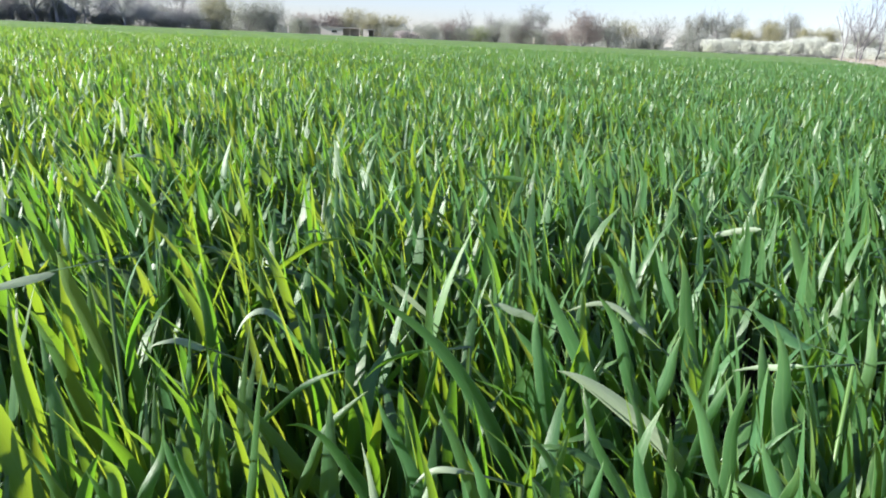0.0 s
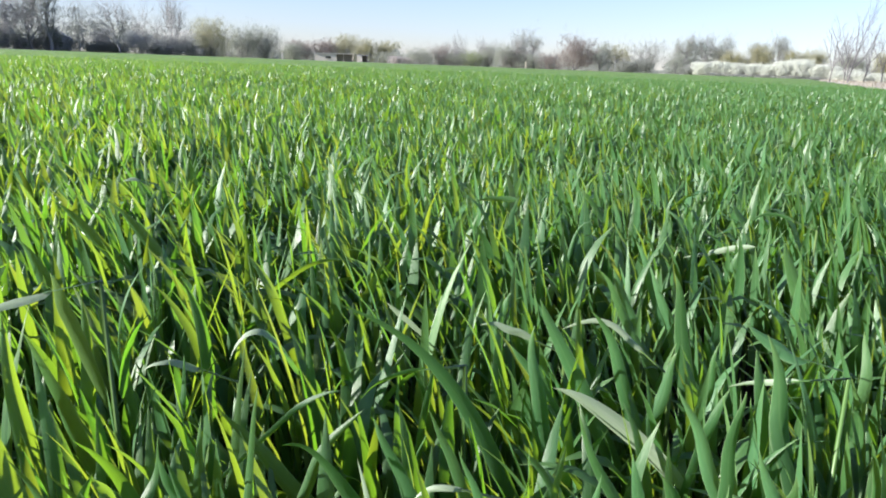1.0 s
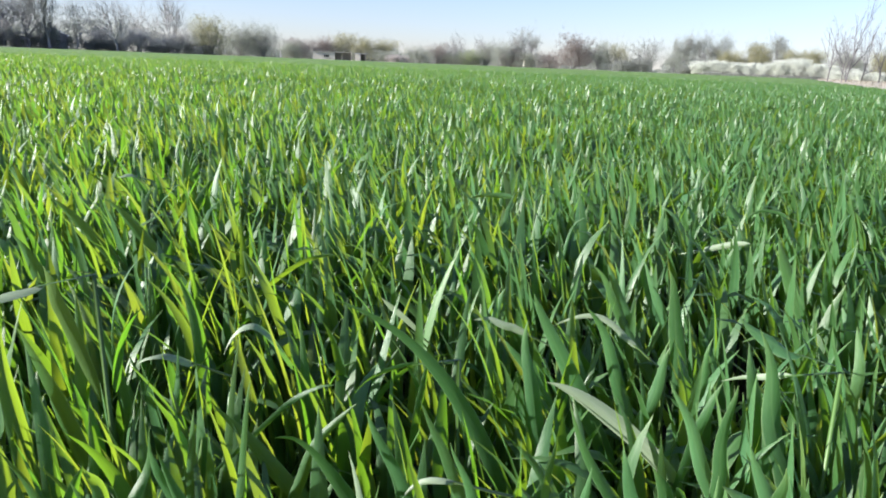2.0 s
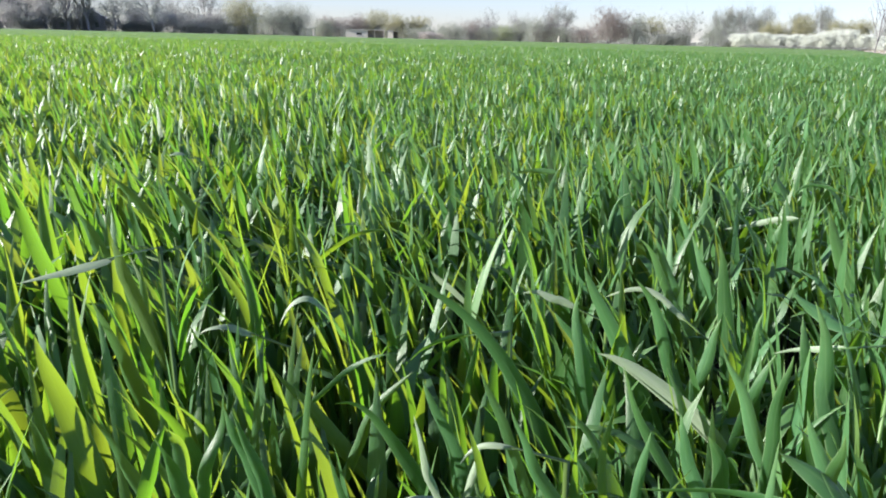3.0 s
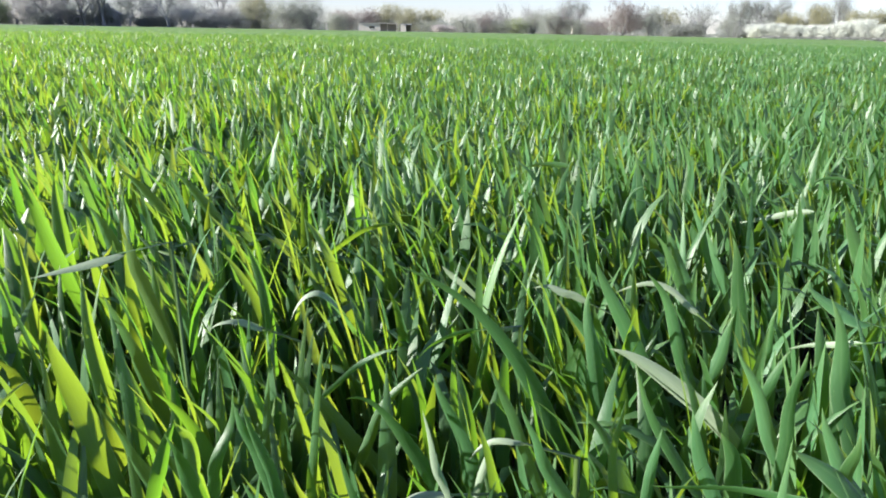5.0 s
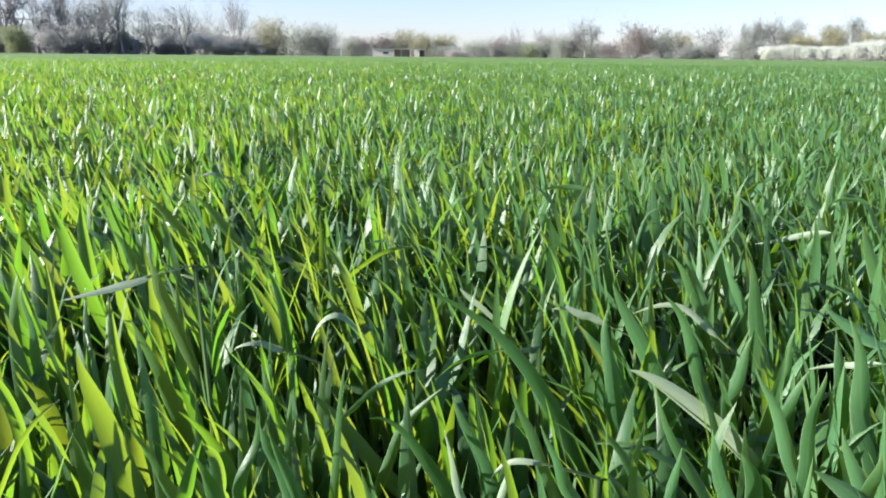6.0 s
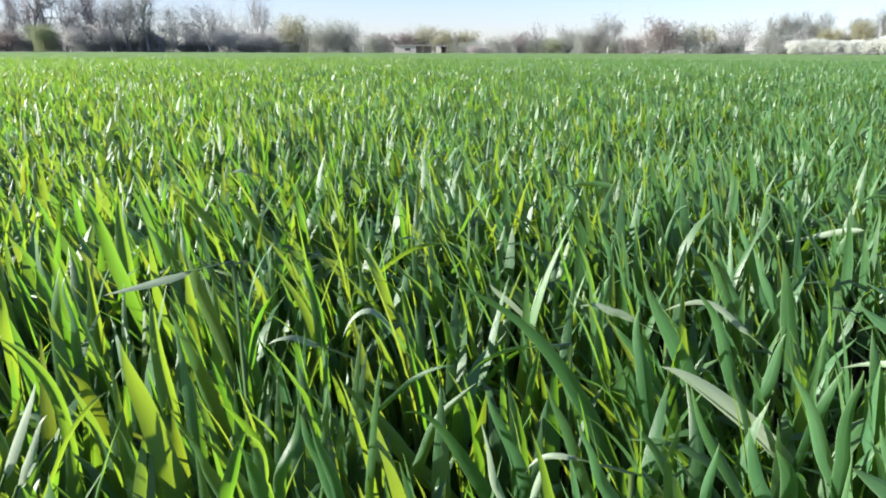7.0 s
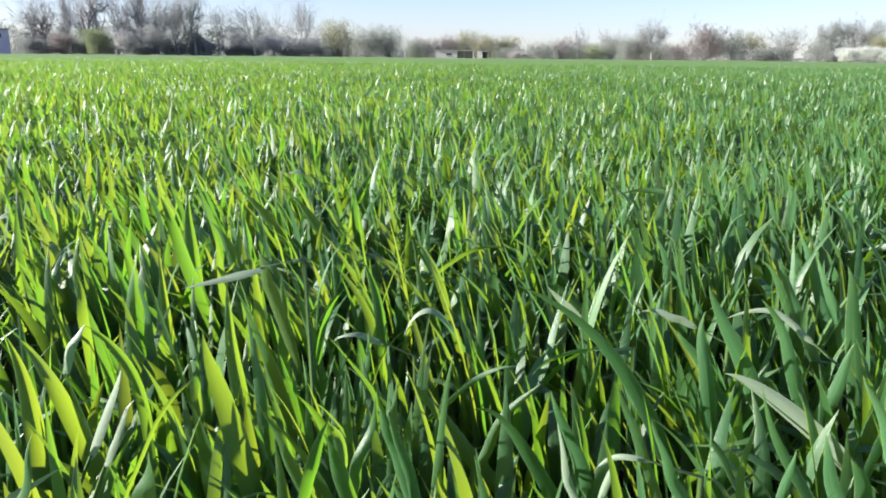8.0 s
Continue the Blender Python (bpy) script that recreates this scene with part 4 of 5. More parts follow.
def roof_bm(x0, x1, y0, y1, z0, z1, t=0.16):
    """Two slopes with the ridge along y."""
    xm = (x0 + x1) / 2
    bm = bmesh.new()
    outline = ((x0, z0), (xm, z1), (x1, z0), (x1, z0 - t), (xm, z1 - t), (x0, z0 - t))
    rows = [[bm.verts.new((a, y, b)) for a, b in outline] for y in (y0, y1)]
    for i in range(6):
        j = (i + 1) % 6
        bm.faces.new((rows[0][i], rows[0][j], rows[1][j], rows[1][i]))
    for r in rows:
        bm.faces.new((r[0], r[1], r[4], r[5]))
        bm.faces.new((r[1], r[2], r[3], r[4]))
    bmesh.ops.recalc_face_normals(bm, faces=bm.faces[:])
    return bm


def build_house():
    house = thing("house", "small grey plastered house with a gable among bare trees", "house", (-81.4, 156.0, 0), rz=24)
    hole = (0.5, 1.3, 1.1, 2.2)
    part("front_wall", wall_with_hole(-2.4, 2.4, -0.05, 3.1, 0.3, hole), PLASTER, house)
    window_in(house, hole, 0.3)
    bm = bmesh.new()
    a = [bm.verts.new(p) for p in ((-2.4, 0, 3.1), (2.4, 0, 3.1), (0, 0, 4.5), (-2.4, 0.3, 3.1), (2.4, 0.3, 3.1), (0, 0.3, 4.5))]
    for q in ((0, 1, 2), (5, 4, 3), (0, 3, 4, 1), (1, 4, 5, 2), (2, 5, 3, 0)):
        bm.faces.new([a[i] for i in q])
    part("gable", bm, PLASTER, house)
    for x0, x1 in ((-2.4, -2.1), (2.1, 2.4)):
        part("side_wall", box_bm(x0, x1, 0.3, 8, -0.05, 3.1), PLASTER, house)
    part("back_wall", box_bm(-2.1, 2.1, 7.7, 8, -0.05, 3.1), PLASTER, house)
    part("roof", roof_bm(-2.8, 2.8, -0.35, 8.4, 3.0, 4.85), ROOFING, house)
    wing = thing("outbuilding", "low grey outbuilding beside the house", "outbuilding", (-86.4, 153.0, 0), rz=26)
    hole = (-0.4, 0.5, 1.0, 1.9)
    part("front_wall", wall_with_hole(-2.0, 2.0, -0.05, 2.6, 0.25, hole), PLASTER, wing)
    window_in(wing, hole, 0.25)
    for x0, x1 in ((-2.0, -1.75), (1.75, 2.0)):
        part("side_wall", box_bm(x0, x1, 0.25, 4, -0.05, 2.6), PLASTER, wing)
    part("back_wall", box_bm(-1.75, 1.75, 3.75, 4, -0.05, 2.6), PLASTER, wing)
    part("roof", roof_bm(-2.3, 2.3, -0.3, 4.3, 2.55, 3.6), ROOFING, wing)
    far = thing("barn", "plain grey barn at the end of the field", "barn", (-121.0, 141.0, 0), rz=40)
    hole = (0.6, 1.6, 3.6, 4.6)
    part("front_wall", wall_with_hole(-3, 3, -0.05, 5.4, 0.3, hole), PLASTER, far)
    window_in(far, hole, 0.3)
    for x0, x1 in ((-3, -2.7), (2.7, 3)):
        part("side_wall", box_bm(x0, x1, 0.3, 7, -0.05, 5.4), PLASTER, far)
    part("back_wall", box_bm(-2.7, 2.7, 6.7, 7, -0.05, 5.4), PLASTER, far)
    part("roof", box_bm(-3.3, 3.3, -0.3, 7.3, 5.4, 5.6, 0.03), BOARDS, far)


def build_sheds():
    shed = thing("shed", "low pale block shed with a flat roof and porch", "shed", (-31.9, 222.5, 0), rz=8)
    hole = (-2.6, -0.9, 0.95, 1.65)
    part("front_wall", wall_with_hole(-5.8, 0.8, -0.05, 2.35, 0.25, hole), BLOCKS, shed)
    window_in(shed, hole, 0.25)
    part("back_wall", box_bm(-5.8, 5.9, 4.0, 4.25, -0.05, 2.35), BLOCKS, shed)
    for x0, x1, y0 in ((-5.8, -5.55, 0.25), (0.55, 0.8, 0.25), (5.65, 5.9, 1.9)):
        part("side_wall", box_bm(x0, x1, y0, 4.0, -0.05, 2.35), BLOCKS, shed)
    part("porch_wall", box_bm(0.8, 5.65, 1.9, 2.1, -0.05, 2.35), BOARDS, shed, "shaded board wall under the porch")
    for x in (2.9, 5.75):
        part("porch_post", box_bm(x - 0.08, x + 0.08, 0.1, 0.26, -0.05, 2.35), BLOCKS, shed)
    part("roof", box_bm(-6.1, 6.1, -0.25, 4.5, 2.35, 2.55, 0.03), ROOF_PALE, shed)
    hut = thing("shed", "small pale hut with a dark open side", "shed", (-23.1, 220.6, 0), rz=6)
    part("front_wall", box_bm(-1.6, 0.0, 0, 0.22, -0.05, 2.2), BLOCKS, hut)
    part("side_wall", box_bm(-1.6, -1.38, 0.22, 2.6, -0.05, 2.2), BLOCKS, hut)
    part("side_wall", box_bm(1.4, 1.6, 0.0, 2.6, -0.05, 2.2), BOARDS, hut)
    part("back_wall", box_bm(-1.38, 1.4, 2.4, 2.6, -0.05, 2.2), BOARDS, hut)
    part("roof", box_bm(-1.8, 1.8, -0.2, 2.8, 2.2, 2.34, 0.02), ROOFING, hut)
    lean_to = thing("shed", "long low tan shed with a dark overhanging roof", "shed", (-45.6, 221.5, 0), rz=10)
    hole = (1.6, 3.4, 0.0, 1.9)
    part("front_wall", wall_with_hole(-4.4, 4.4, -0.05, 2.1, 0.22, hole), TAN, lean_to)
    part("door", box_bm(1.62, 3.38, 0.08, 0.14, 0.0, 1.88, 0.01), BOARDS, lean_to, "dark board door")
    for x0, x1 in ((-4.4, -4.18), (4.18, 4.4)):
        part("side_wall", box_bm(x0, x1, 0.22, 3.4, -0.05, 2.1), TAN, lean_to)
    part("back_wall", box_bm(-4.18, 4.18, 3.2, 3.4, -0.05, 2.1), TAN, lean_to)
    part("roof", box_bm(-4.7, 4.8, -0.5, 3.7, 2.1, 2.42, 0.03), BOARDS, lean_to, "dark overhanging roof")
    for x, y in ((-35.2, 164.3), (21.8, 181.0)):
        post = thing("post", "pale concrete fence post at the field's end", "post", (x, y, 0), group="fence posts")
        part("shaft", box_bm(-0.16, 0.16, -0.16, 0.16, -0.05, 1.75, 0.03), BLOCKS, post)
        part("cap", box_bm(-0.2, 0.2, -0.2, 0.2, 1.754, 1.85, 0.02), BLOCKS, post)


def build_verges():
    """Dry bank along the right-hand edge, and tussocks at the far left."""
    ys = np.linspace(14, 150, 60)
    rng = np.random.default_rng(8)
    off = np.array([0.0, 0.8, 3.0, 9.0, 14.0])
    hz = np.array([-0.03, 0.28, 0.36, 0.3, -0.03])
    X = field_edge_x(ys)[:, None] + off[None] + rng.normal(0, 0.15, (60, 5))
    Y = ys[:, None] - 0.5 * off[None]
    Z = hz[None] + rng.normal(0, 0.03, (60, 5))
    Z[:, 0], Z[:, -1] = -0.03, -0.03
    v = np.stack([X, Y, Z], -1).reshape(-1, 3)
    i, j = np.meshgrid(np.arange(59), np.arange(4), indexing="ij")
    a = (i * 5 + j).ravel()
    tagged(put("verge", mesh_of("verge", v, np.stack([a, a + 1, a + 6, a + 5], 1), DRY)), "low bank of dry tan grass along the field", "verge", kind="structure")
    n = 5000
    k = rng.uniform(0, 1, n)
    yy = 20 + 125 * k
    xx = field_edge_x(yy) + rng.uniform(0.3, 10, n)
    base = np.stack([xx, yy - 0.5 * (xx - field_edge_x(yy)), np.full(n, 0.2)], -1)
    v, f, u = blades(base, rng.uniform(0, 6.28, n), np.abs(rng.normal(0.2, 0.2, n)), rng.uniform(0.1, 1.2, n), rng.uniform(0.2, 0.5, n), np.full(n, 0.02), 0 * k, 0 * k + 0.1, 2, 1)
    tagged(put("dry_grass", mesh_of("dry_grass", v, f, STRAW, u)), "dry straw-coloured grass on the verge", "grass", kind="stuff")
    m = 2600
    p = np.stack([rng.uniform(-104, -74, m), rng.uniform(127, 137, m), np.full(m, -0.02)], -1)
    tall = 0.45 + 0.4 * np.clip(np.sin(p[:, 0] * 1.1) * np.sin(p[:, 1] * 0.9 + 1), 0, 1)
    v, f, u = blades(p, rng.uniform(0, 6.28, m), np.abs(rng.normal(0.3, 0.25, m)), rng.uniform(0.2, 1.2, m), tall * rng.uniform(0.8, 1.2, m), np.full(m, 0.05), np.zeros(m), np.full(m, 0.1), 3, 1)
    tagged(put("rough_grass", mesh_of("rough_grass", v, f, LEAF_DARK, u)), "tussocks of dark rough grass at the field's end", "grass", kind="stuff")


build_ground()
build_crop()
build_verges()
build_house()
build_sheds()
build_hedge()
build_trees()
build_far_woods()
build_foreground()

# tall plants that stand out of the foreground
lone_leaf((-1.078, 1.806, 0.119), (-1.102, 1.792, 0.280), (-1.114, 1.784, 0.400), 0.0220, -22)
lone_leaf((1.042, 1.759, 0.282), (1.028, 1.791, 0.363), (1.011, 1.813, 0.432), 0.0155, -28)
lone_leaf((0.744, 1.824, 0.133), (0.681, 1.845, 0.257), (0.602, 1.871, 0.385), 0.0220, -34)
lone_leaf((0.397, 1.925, 0.273), (0.401, 1.924, 0.351), (0.407, 1.923, 0.420), 0.0220, -4)
lone_leaf((-0.588, 1.655, 0.288), (-0.581, 1.657, 0.351), (-0.570, 1.661, 0.410), 0.0173, 26)
lone_leaf((-0.020, 1.651, 0.281), (-0.008, 1.650, 0.336), (0.008, 1.650, 0.380), 0.0220, 6)
lone_leaf((-0.536, 1.478, 0.234), (-0.576, 1.461, 0.314), (-0.605, 1.449, 0.380), 0.0220, -46)
lone_leaf((0.677, 1.395, 0.264), (0.640, 1.411, 0.341), (0.618, 1.421, 0.390), 0.0220, -38)
lone_leaf((-0.487, 1.456, 0.292), (-0.467, 1.461, 0.348), (-0.439, 1.469, 0.390), 0.0202, -36)
lone_leaf((-0.585, 1.411, 0.387), (-0.603, 1.403, 0.390), (-0.619, 1.396, 0.384), 0.0087, -58, pale=True)
lone_leaf((0.385, 1.463, 0.305), (0.340, 1.473, 0.357), (0.310, 1.479, 0.390), 0.0150, -30)
lone_leaf((-0.255, 1.458, 0.272), (-0.280, 1.453, 0.335), (-0.308, 1.447, 0.390), 0.0220, 8)
lone_leaf((0.281, 1.385, 0.291), (0.256, 1.389, 0.346), (0.230, 1.394, 0.390), 0.0164, 0)
lone_leaf((0.645, 1.227, 0.385), (0.602, 1.248, 0.390), (0.582, 1.257, 0.367), 0.0069, 34)
lone_leaf((-0.606, 1.217, 0.299), (-0.592, 1.223, 0.357), (-0.579, 1.230, 0.390), 0.0112, 30)
lone_leaf((0.572, 1.207, 0.340), (0.518, 1.233, 0.323), (0.465, 1.258, 0.305), 0.0112, 6, pale=True)
lone_leaf((0.162, 1.313, 0.389), (0.115, 1.317, 0.390), (0.062, 1.322, 0.374), 0.0098, 32)
lone_leaf((-0.166, 1.260, 0.255), (-0.173, 1.259, 0.321), (-0.191, 1.257, 0.370), 0.0220, -48)
lone_leaf((0.514, 1.120, 0.238), (0.507, 1.123, 0.315), (0.505, 1.124, 0.360), 0.0220, -16)
lone_leaf((0.580, 1.029, 0.282), (0.555, 1.042, 0.348), (0.541, 1.049, 0.390), 0.0220, -22)
lone_leaf((0.236, 1.155, 0.337), (0.246, 1.153, 0.372), (0.265, 1.148, 0.390), 0.0069, -10)
lone_leaf((-0.525, 1.066, 0.357), (-0.550, 1.053, 0.394), (-0.572, 1.042, 0.420), 0.0137, 44)
lone_leaf((-0.444, 1.074, 0.349), (-0.468, 1.062, 0.387), (-0.494, 1.051, 0.420), 0.0154, 36)
lone_leaf((-0.543, 1.019, 0.305), (-0.549, 1.016, 0.347), (-0.551, 1.015, 0.390), 0.0154, 40)
lone_leaf((0.145, 1.074, 0.261), (0.128, 1.076, 0.327), (0.105, 1.078, 0.370), 0.0147, 6)
lone_leaf((-0.524, 0.953, 0.272), (-0.544, 0.941, 0.345), (-0.563, 0.930, 0.390), 0.0220, 32)
lone_leaf((0.354, 1.008, 0.273), (0.329, 1.016, 0.340), (0.305, 1.024, 0.390), 0.0199, -8)
lone_leaf((0.232, 1.033, 0.306), (0.234, 1.033, 0.333), (0.239, 1.032, 0.360), 0.0126, 14, pale=True)
lone_leaf((-0.693, 0.792, 0.310), (-0.693, 0.792, 0.359), (-0.685, 0.798, 0.390), 0.0105, 46)
lone_leaf((-0.554, 0.870, 0.308), (-0.560, 0.866, 0.382), (-0.559, 0.867, 0.440), 0.0220, -20)
lone_leaf((-0.591, 0.797, 0.240), (-0.602, 0.789, 0.325), (-0.614, 0.781, 0.390), 0.0218, -16)
lone_leaf((-0.202, 0.962, 0.279), (-0.233, 0.954, 0.329), (-0.254, 0.949, 0.370), 0.0134, 16)
lone_leaf((-0.215, 0.952, 0.316), (-0.163, 0.958, 0.353), (-0.119, 0.963, 0.360), 0.0115, -58)
lone_leaf((-0.528, 0.822, 0.318), (-0.548, 0.809, 0.397), (-0.562, 0.800, 0.450), 0.0220, -20)
lone_leaf((0.044, 0.953, 0.274), (0.058, 0.952, 0.334), (0.066, 0.951, 0.370), 0.0130, -56)
lone_leaf((0.046, 0.954, 0.220), (-0.026, 0.949, 0.299), (-0.090, 0.944, 0.335), 0.0147, 0)
lone_leaf((0.340, 0.877, 0.256), (0.312, 0.886, 0.331), (0.286, 0.895, 0.390), 0.0194, -10)
lone_leaf((-0.540, 0.768, 0.074), (-0.545, 0.764, 0.262), (-0.548, 0.762, 0.390), 0.0220, -18)
lone_leaf((-0.341, 0.861, 0.185), (-0.349, 0.858, 0.303), (-0.344, 0.860, 0.370), 0.0143, 14)
lone_leaf((-0.548, 0.731, 0.178), (-0.563, 0.719, 0.311), (-0.577, 0.708, 0.390), 0.0220, -14)
lone_leaf((0.262, 0.859, 0.324), (0.245, 0.864, 0.364), (0.233, 0.867, 0.390), 0.0138, -4)
lone_leaf((-0.149, 0.890, 0.179), (-0.194, 0.879, 0.317), (-0.232, 0.870, 0.390), 0.0202, -50)
lone_leaf((0.273, 0.852, 0.296), (0.238, 0.861, 0.353), (0.211, 0.868, 0.390), 0.0138, -4)
lone_leaf((-0.602, 0.680, 0.303), (-0.604, 0.679, 0.347), (-0.607, 0.676, 0.390), 0.0153, -10)
lone_leaf((-0.563, 0.706, 0.280), (-0.559, 0.709, 0.350), (-0.550, 0.716, 0.390), 0.0122, 42)
lone_leaf((0.327, 0.808, 0.240), (0.310, 0.814, 0.342), (0.293, 0.820, 0.402), 0.0220, -12)
lone_leaf((-0.533, 0.694, 0.295), (-0.535, 0.693, 0.354), (-0.530, 0.696, 0.390), 0.0104, 44)
lone_leaf((-0.279, 0.816, 0.202), (-0.286, 0.814, 0.302), (-0.305, 0.807, 0.390), 0.0165, -34)
lone_leaf((0.090, 0.851, 0.297), (0.095, 0.850, 0.336), (0.104, 0.849, 0.360), 0.0118, -2)
lone_leaf((-0.410, 0.750, 0.221), (-0.410, 0.750, 0.318), (-0.415, 0.747, 0.390), 0.0206, -24)
lone_leaf((-0.015, 0.820, 0.313), (-0.035, 0.819, 0.332), (-0.051, 0.819, 0.350), 0.0128, 58, pale=True)
lone_leaf((0.461, 0.680, 0.296), (0.462, 0.689, 0.344), (0.460, 0.695, 0.380), 0.0121, -33)
lone_leaf((-0.248, 0.771, 0.226), (-0.258, 0.767, 0.324), (-0.277, 0.761, 0.390), 0.0169, -36)
lone_leaf((0.397, 0.683, 0.349), (0.368, 0.697, 0.358), (0.340, 0.711, 0.380), 0.0137, -40)
lone_leaf((0.107, 0.779, 0.332), (0.084, 0.781, 0.339), (0.061, 0.783, 0.340), 0.0096, 0, pale=True)
lone_leaf((0.227, 0.739, 0.342), (0.187, 0.750, 0.360), (0.151, 0.759, 0.346), 0.0074, -4, pale=True)
lone_leaf((-0.155, 0.762, 0.294), (-0.193, 0.753, 0.335), (-0.223, 0.746, 0.299), 0.0081, -48, pale=True)
lone_leaf((0.303, 0.706, 0.276), (0.307, 0.705, 0.317), (0.312, 0.702, 0.360), 0.0123, -16)
lone_leaf((-0.354, 0.689, 0.190), (-0.353, 0.689, 0.311), (-0.353, 0.689, 0.390), 0.0204, -26)
lone_leaf((-0.542, 0.562, 0.324), (-0.534, 0.568, 0.347), (-0.523, 0.576, 0.360), 0.0093, 58, pale=True)
lone_leaf((-0.359, 0.671, 0.370), (-0.366, 0.667, 0.403), (-0.369, 0.666, 0.425), 0.0129, 44)
lone_leaf((-0.292, 0.699, 0.153), (-0.320, 0.686, 0.293), (-0.330, 0.681, 0.390), 0.0188, 20)
lone_leaf((0.179, 0.719, 0.291), (0.169, 0.722, 0.344), (0.160, 0.724, 0.390), 0.0143, -58)
lone_leaf((0.226, 0.688, 0.268), (0.195, 0.696, 0.349), (0.172, 0.702, 0.390), 0.0166, -4)
lone_leaf((-0.250, 0.682, 0.324), (-0.271, 0.674, 0.330), (-0.287, 0.668, 0.321), 0.0083, -58, pale=True)
lone_leaf((0.238, 0.673, 0.277), (0.246, 0.669, 0.324), (0.254, 0.666, 0.360), 0.0153, -14)
lone_leaf((-0.255, 0.670, 0.269), (-0.250, 0.672, 0.309), (-0.247, 0.673, 0.340), 0.0089, 26)
lone_leaf((0.170, 0.688, 0.292), (0.138, 0.694, 0.354), (0.116, 0.698, 0.402), 0.0212, 2)
lone_leaf((0.123, 0.694, 0.301), (0.103, 0.696, 0.329), (0.087, 0.699, 0.350), 0.0138, 10)
lone_leaf((0.348, 0.607, 0.360), (0.321, 0.622, 0.350), (0.295, 0.637, 0.338), 0.0062, 20, pale=True)
lone_leaf((-0.517, 0.488, 0.215), (-0.522, 0.484, 0.320), (-0.530, 0.476, 0.390), 0.0220, -4)
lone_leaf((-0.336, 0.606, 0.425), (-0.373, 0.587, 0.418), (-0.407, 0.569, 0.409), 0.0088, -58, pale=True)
lone_leaf((-0.338, 0.604, 0.305), (-0.349, 0.598, 0.350), (-0.358, 0.593, 0.390), 0.0145, 48)
lone_leaf((0.340, 0.587, 0.257), (0.318, 0.598, 0.332), (0.302, 0.606, 0.392), 0.0220, -36)
lone_leaf((-0.252, 0.642, 0.224), (-0.231, 0.648, 0.301), (-0.200, 0.656, 0.350), 0.0050, -38)
lone_leaf((-0.356, 0.583, 0.260), (-0.363, 0.578, 0.347), (-0.365, 0.577, 0.415), 0.0180, -20)
lone_leaf((0.339, 0.576, 0.288), (0.321, 0.585, 0.350), (0.303, 0.595, 0.410), 0.0203, -18)
lone_leaf((-0.433, 0.532, 0.247), (-0.446, 0.522, 0.349), (-0.470, 0.504, 0.390), 0.0131, -10)
lone_leaf((-0.459, 0.509, 0.201), (-0.489, 0.483, 0.329), (-0.506, 0.467, 0.390), 0.0216, -6)
lone_leaf((0.121, 0.650, 0.271), (0.107, 0.652, 0.339), (0.106, 0.653, 0.390), 0.0178, 0)
lone_leaf((-0.001, 0.660, 0.246), (0.004, 0.660, 0.299), (0.009, 0.660, 0.350), 0.0109, -52)
lone_leaf((0.261, 0.595, 0.296), (0.268, 0.592, 0.332), (0.276, 0.588, 0.360), 0.0106, -20)
lone_leaf((-0.001, 0.651, 0.340), (-0.041, 0.651, 0.327), (-0.064, 0.652, 0.305), 0.0047, 58)
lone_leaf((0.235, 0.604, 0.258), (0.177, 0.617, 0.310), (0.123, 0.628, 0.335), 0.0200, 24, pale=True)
lone_leaf((-0.449, 0.472, 0.293), (-0.435, 0.483, 0.334), (-0.427, 0.489, 0.360), 0.0080, 58, pale=True)
lone_leaf((0.068, 0.639, 0.258), (0.001, 0.631, 0.359), (-0.088, 0.620, 0.418), 0.0180, 6)
lone_leaf((-0.128, 0.613, 0.307), (-0.103, 0.616, 0.325), (-0.077, 0.618, 0.330), 0.0057, 2)
lone_leaf((-0.088, 0.604, 0.189), (-0.147, 0.587, 0.274), (-0.184, 0.576, 0.335), 0.0194, 22)
lone_leaf((-0.323, 0.509, 0.248), (-0.340, 0.498, 0.343), (-0.348, 0.493, 0.400), 0.0220, -18)
lone_leaf((0.255, 0.531, 0.284), (0.232, 0.540, 0.336), (0.213, 0.548, 0.380), 0.0141, -12)
lone_leaf((-0.412, 0.439, 0.306), (-0.402, 0.445, 0.332), (-0.393, 0.452, 0.350), 0.0065, 56, pale=True)
lone_leaf((0.252, 0.517, 0.309), (0.252, 0.517, 0.355), (0.253, 0.517, 0.390), 0.0116, -18)
lone_leaf((-0.101, 0.559, 0.269), (-0.078, 0.561, 0.316), (-0.052, 0.563, 0.340), 0.0106, 2)
lone_leaf((-0.007, 0.564, 0.223), (-0.027, 0.563, 0.285), (-0.044, 0.562, 0.335), 0.0195, 20)
lone_leaf((-0.188, 0.527, 0.244), (-0.186, 0.528, 0.307), (-0.182, 0.529, 0.350), 0.0105, 10)
lone_leaf((-0.142, 0.521, 0.250), (-0.141, 0.522, 0.296), (-0.139, 0.522, 0.350), 0.0104, -38)
lone_leaf((0.112, 0.518, 0.290), (0.092, 0.522, 0.319), (0.074, 0.524, 0.335), 0.0071, -14)
lone_leaf((0.281, 0.463, 0.289), (0.282, 0.468, 0.318), (0.282, 0.471, 0.343), 0.0069, 33)
lone_leaf((-0.141, 0.501, 0.276), (-0.135, 0.503, 0.345), (-0.128, 0.504, 0.390), 0.0078, 20)
lone_leaf((-0.347, 0.400, 0.346), (-0.332, 0.410, 0.376), (-0.317, 0.421, 0.390), 0.0047, -30)
lone_leaf((-0.045, 0.505, 0.273), (-0.080, 0.499, 0.328), (-0.110, 0.493, 0.345), 0.0125, 22)
lone_leaf((0.163, 0.472, 0.298), (0.133, 0.480, 0.341), (0.114, 0.485, 0.390), 0.0105, -20)
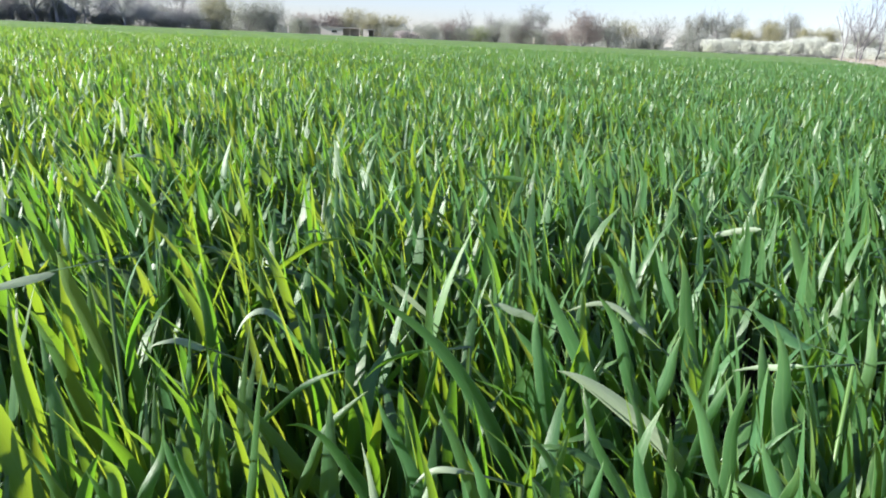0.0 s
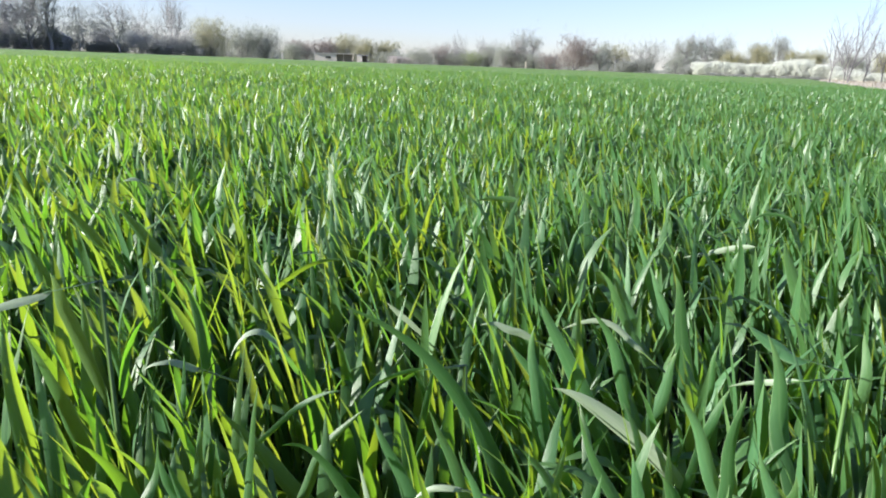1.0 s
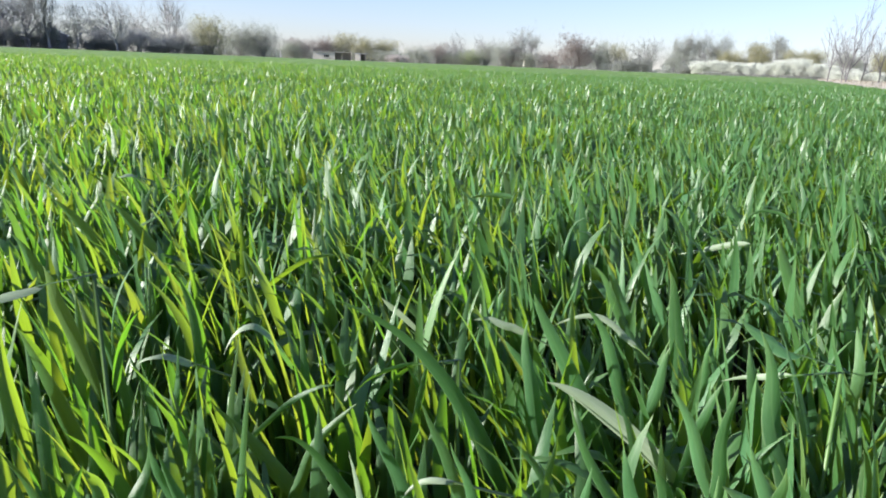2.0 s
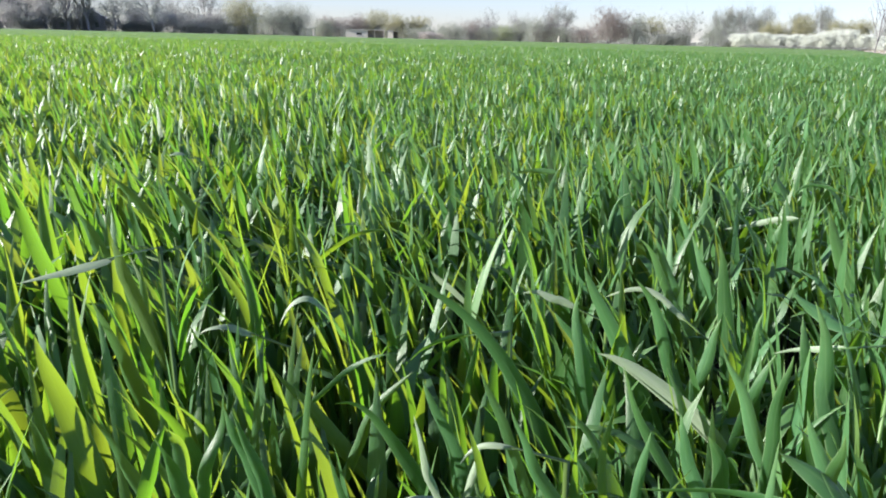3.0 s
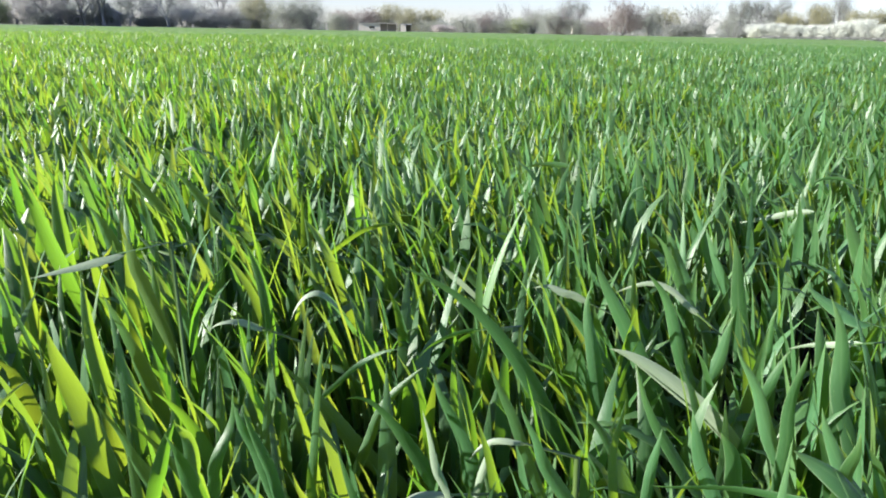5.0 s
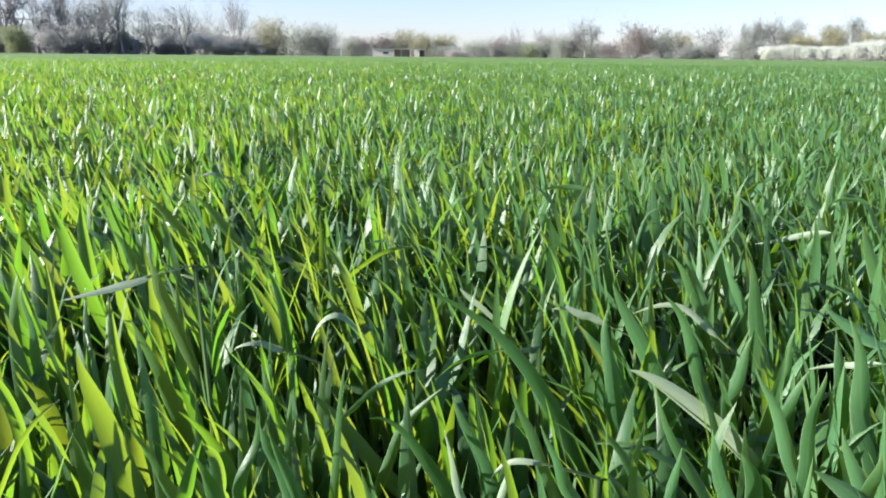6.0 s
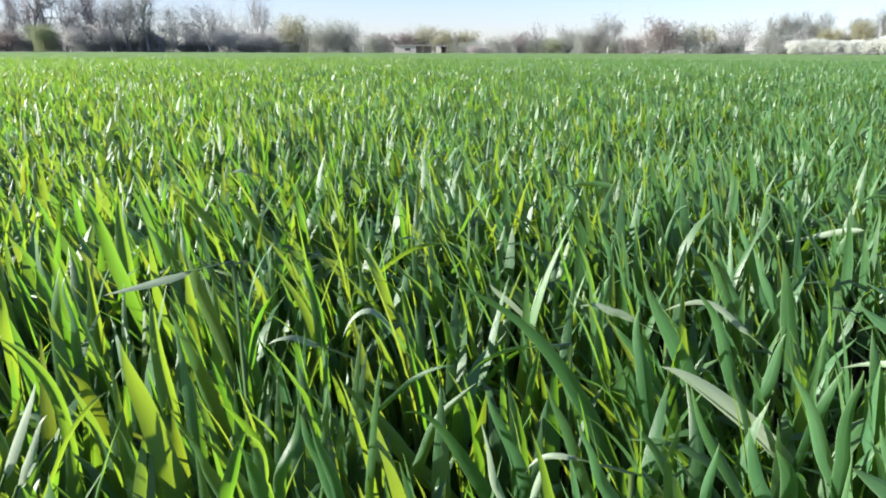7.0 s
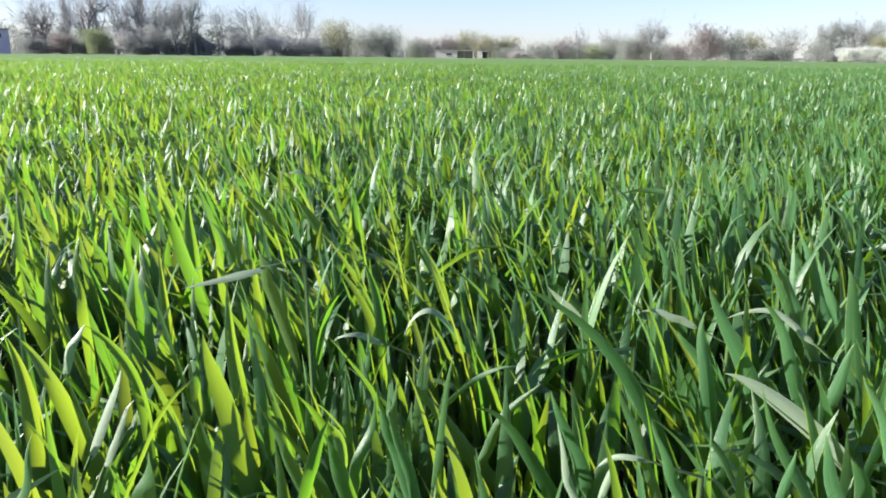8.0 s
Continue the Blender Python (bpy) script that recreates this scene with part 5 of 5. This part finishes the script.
lone_leaf((0.189, 0.455, 0.312), (0.183, 0.457, 0.334), (0.175, 0.460, 0.350), 0.0143, -6)
lone_leaf((0.250, 0.419, 0.340), (0.237, 0.426, 0.361), (0.227, 0.431, 0.390), 0.0120, -16)
lone_leaf((-0.392, 0.315, 0.344), (-0.386, 0.320, 0.367), (-0.381, 0.325, 0.390), 0.0072, 46)
lone_leaf((0.027, 0.471, 0.335), (0.015, 0.472, 0.364), (0.003, 0.472, 0.390), 0.0089, 0)
lone_leaf((0.236, 0.401, 0.352), (0.237, 0.400, 0.369), (0.237, 0.400, 0.390), 0.0106, -24)
lone_leaf((0.034, 0.463, 0.330), (0.007, 0.464, 0.330), (-0.009, 0.465, 0.312), 0.0050, -12, pale=True)
lone_leaf((-0.236, 0.409, 0.323), (-0.247, 0.402, 0.357), (-0.256, 0.396, 0.390), 0.0088, 38)
lone_leaf((-0.001, 0.461, 0.296), (0.003, 0.461, 0.316), (0.006, 0.461, 0.330), 0.0060, 20, pale=True)
lone_leaf((-0.192, 0.421, 0.313), (-0.183, 0.424, 0.353), (-0.173, 0.428, 0.390), 0.0097, 22)
lone_leaf((0.245, 0.386, 0.345), (0.220, 0.399, 0.362), (0.202, 0.408, 0.370), 0.0146, -54)
lone_leaf((0.153, 0.414, 0.338), (0.143, 0.418, 0.365), (0.139, 0.420, 0.390), 0.0111, -4)
lone_leaf((0.097, 0.431, 0.323), (0.095, 0.431, 0.359), (0.096, 0.431, 0.390), 0.0094, -58)
lone_leaf((-0.019, 0.439, 0.300), (-0.042, 0.437, 0.300), (-0.061, 0.436, 0.290), 0.0053, -34, pale=True)
lone_leaf((-0.154, 0.407, 0.334), (-0.163, 0.404, 0.367), (-0.167, 0.402, 0.390), 0.0100, 40)
lone_leaf((-0.145, 0.405, 0.327), (-0.152, 0.403, 0.357), (-0.161, 0.399, 0.390), 0.0092, 24)
lone_leaf((-0.186, 0.389, 0.336), (-0.191, 0.386, 0.363), (-0.198, 0.383, 0.390), 0.0124, -24)
lone_leaf((-0.211, 0.377, 0.343), (-0.205, 0.380, 0.367), (-0.197, 0.383, 0.390), 0.0099, -32)
lone_leaf((-0.301, 0.315, 0.355), (-0.298, 0.317, 0.371), (-0.295, 0.320, 0.390), 0.0122, 42)
lone_leaf((0.051, 0.415, 0.331), (0.034, 0.416, 0.361), (0.025, 0.417, 0.390), 0.0098, 16)
lone_leaf((0.109, 0.397, 0.348), (0.110, 0.396, 0.369), (0.112, 0.396, 0.390), 0.0073, -10)
lone_leaf((-0.186, 0.368, 0.351), (-0.191, 0.365, 0.371), (-0.196, 0.363, 0.390), 0.0103, 32)
lone_leaf((-0.029, 0.405, 0.334), (-0.036, 0.404, 0.360), (-0.041, 0.404, 0.390), 0.0056, 44, pale=True)
lone_leaf((0.236, 0.355, 0.361), (0.160, 0.378, 0.355), (0.107, 0.393, 0.350), 0.0080, 58)
lone_leaf((-0.081, 0.403, 0.304), (-0.091, 0.401, 0.333), (-0.098, 0.399, 0.360), 0.0082, 16)
lone_leaf((-0.109, 0.375, 0.324), (-0.115, 0.374, 0.344), (-0.121, 0.372, 0.360), 0.0054, -34)
lone_leaf((-0.141, 0.364, 0.331), (-0.145, 0.362, 0.345), (-0.149, 0.361, 0.360), 0.0078, 44)
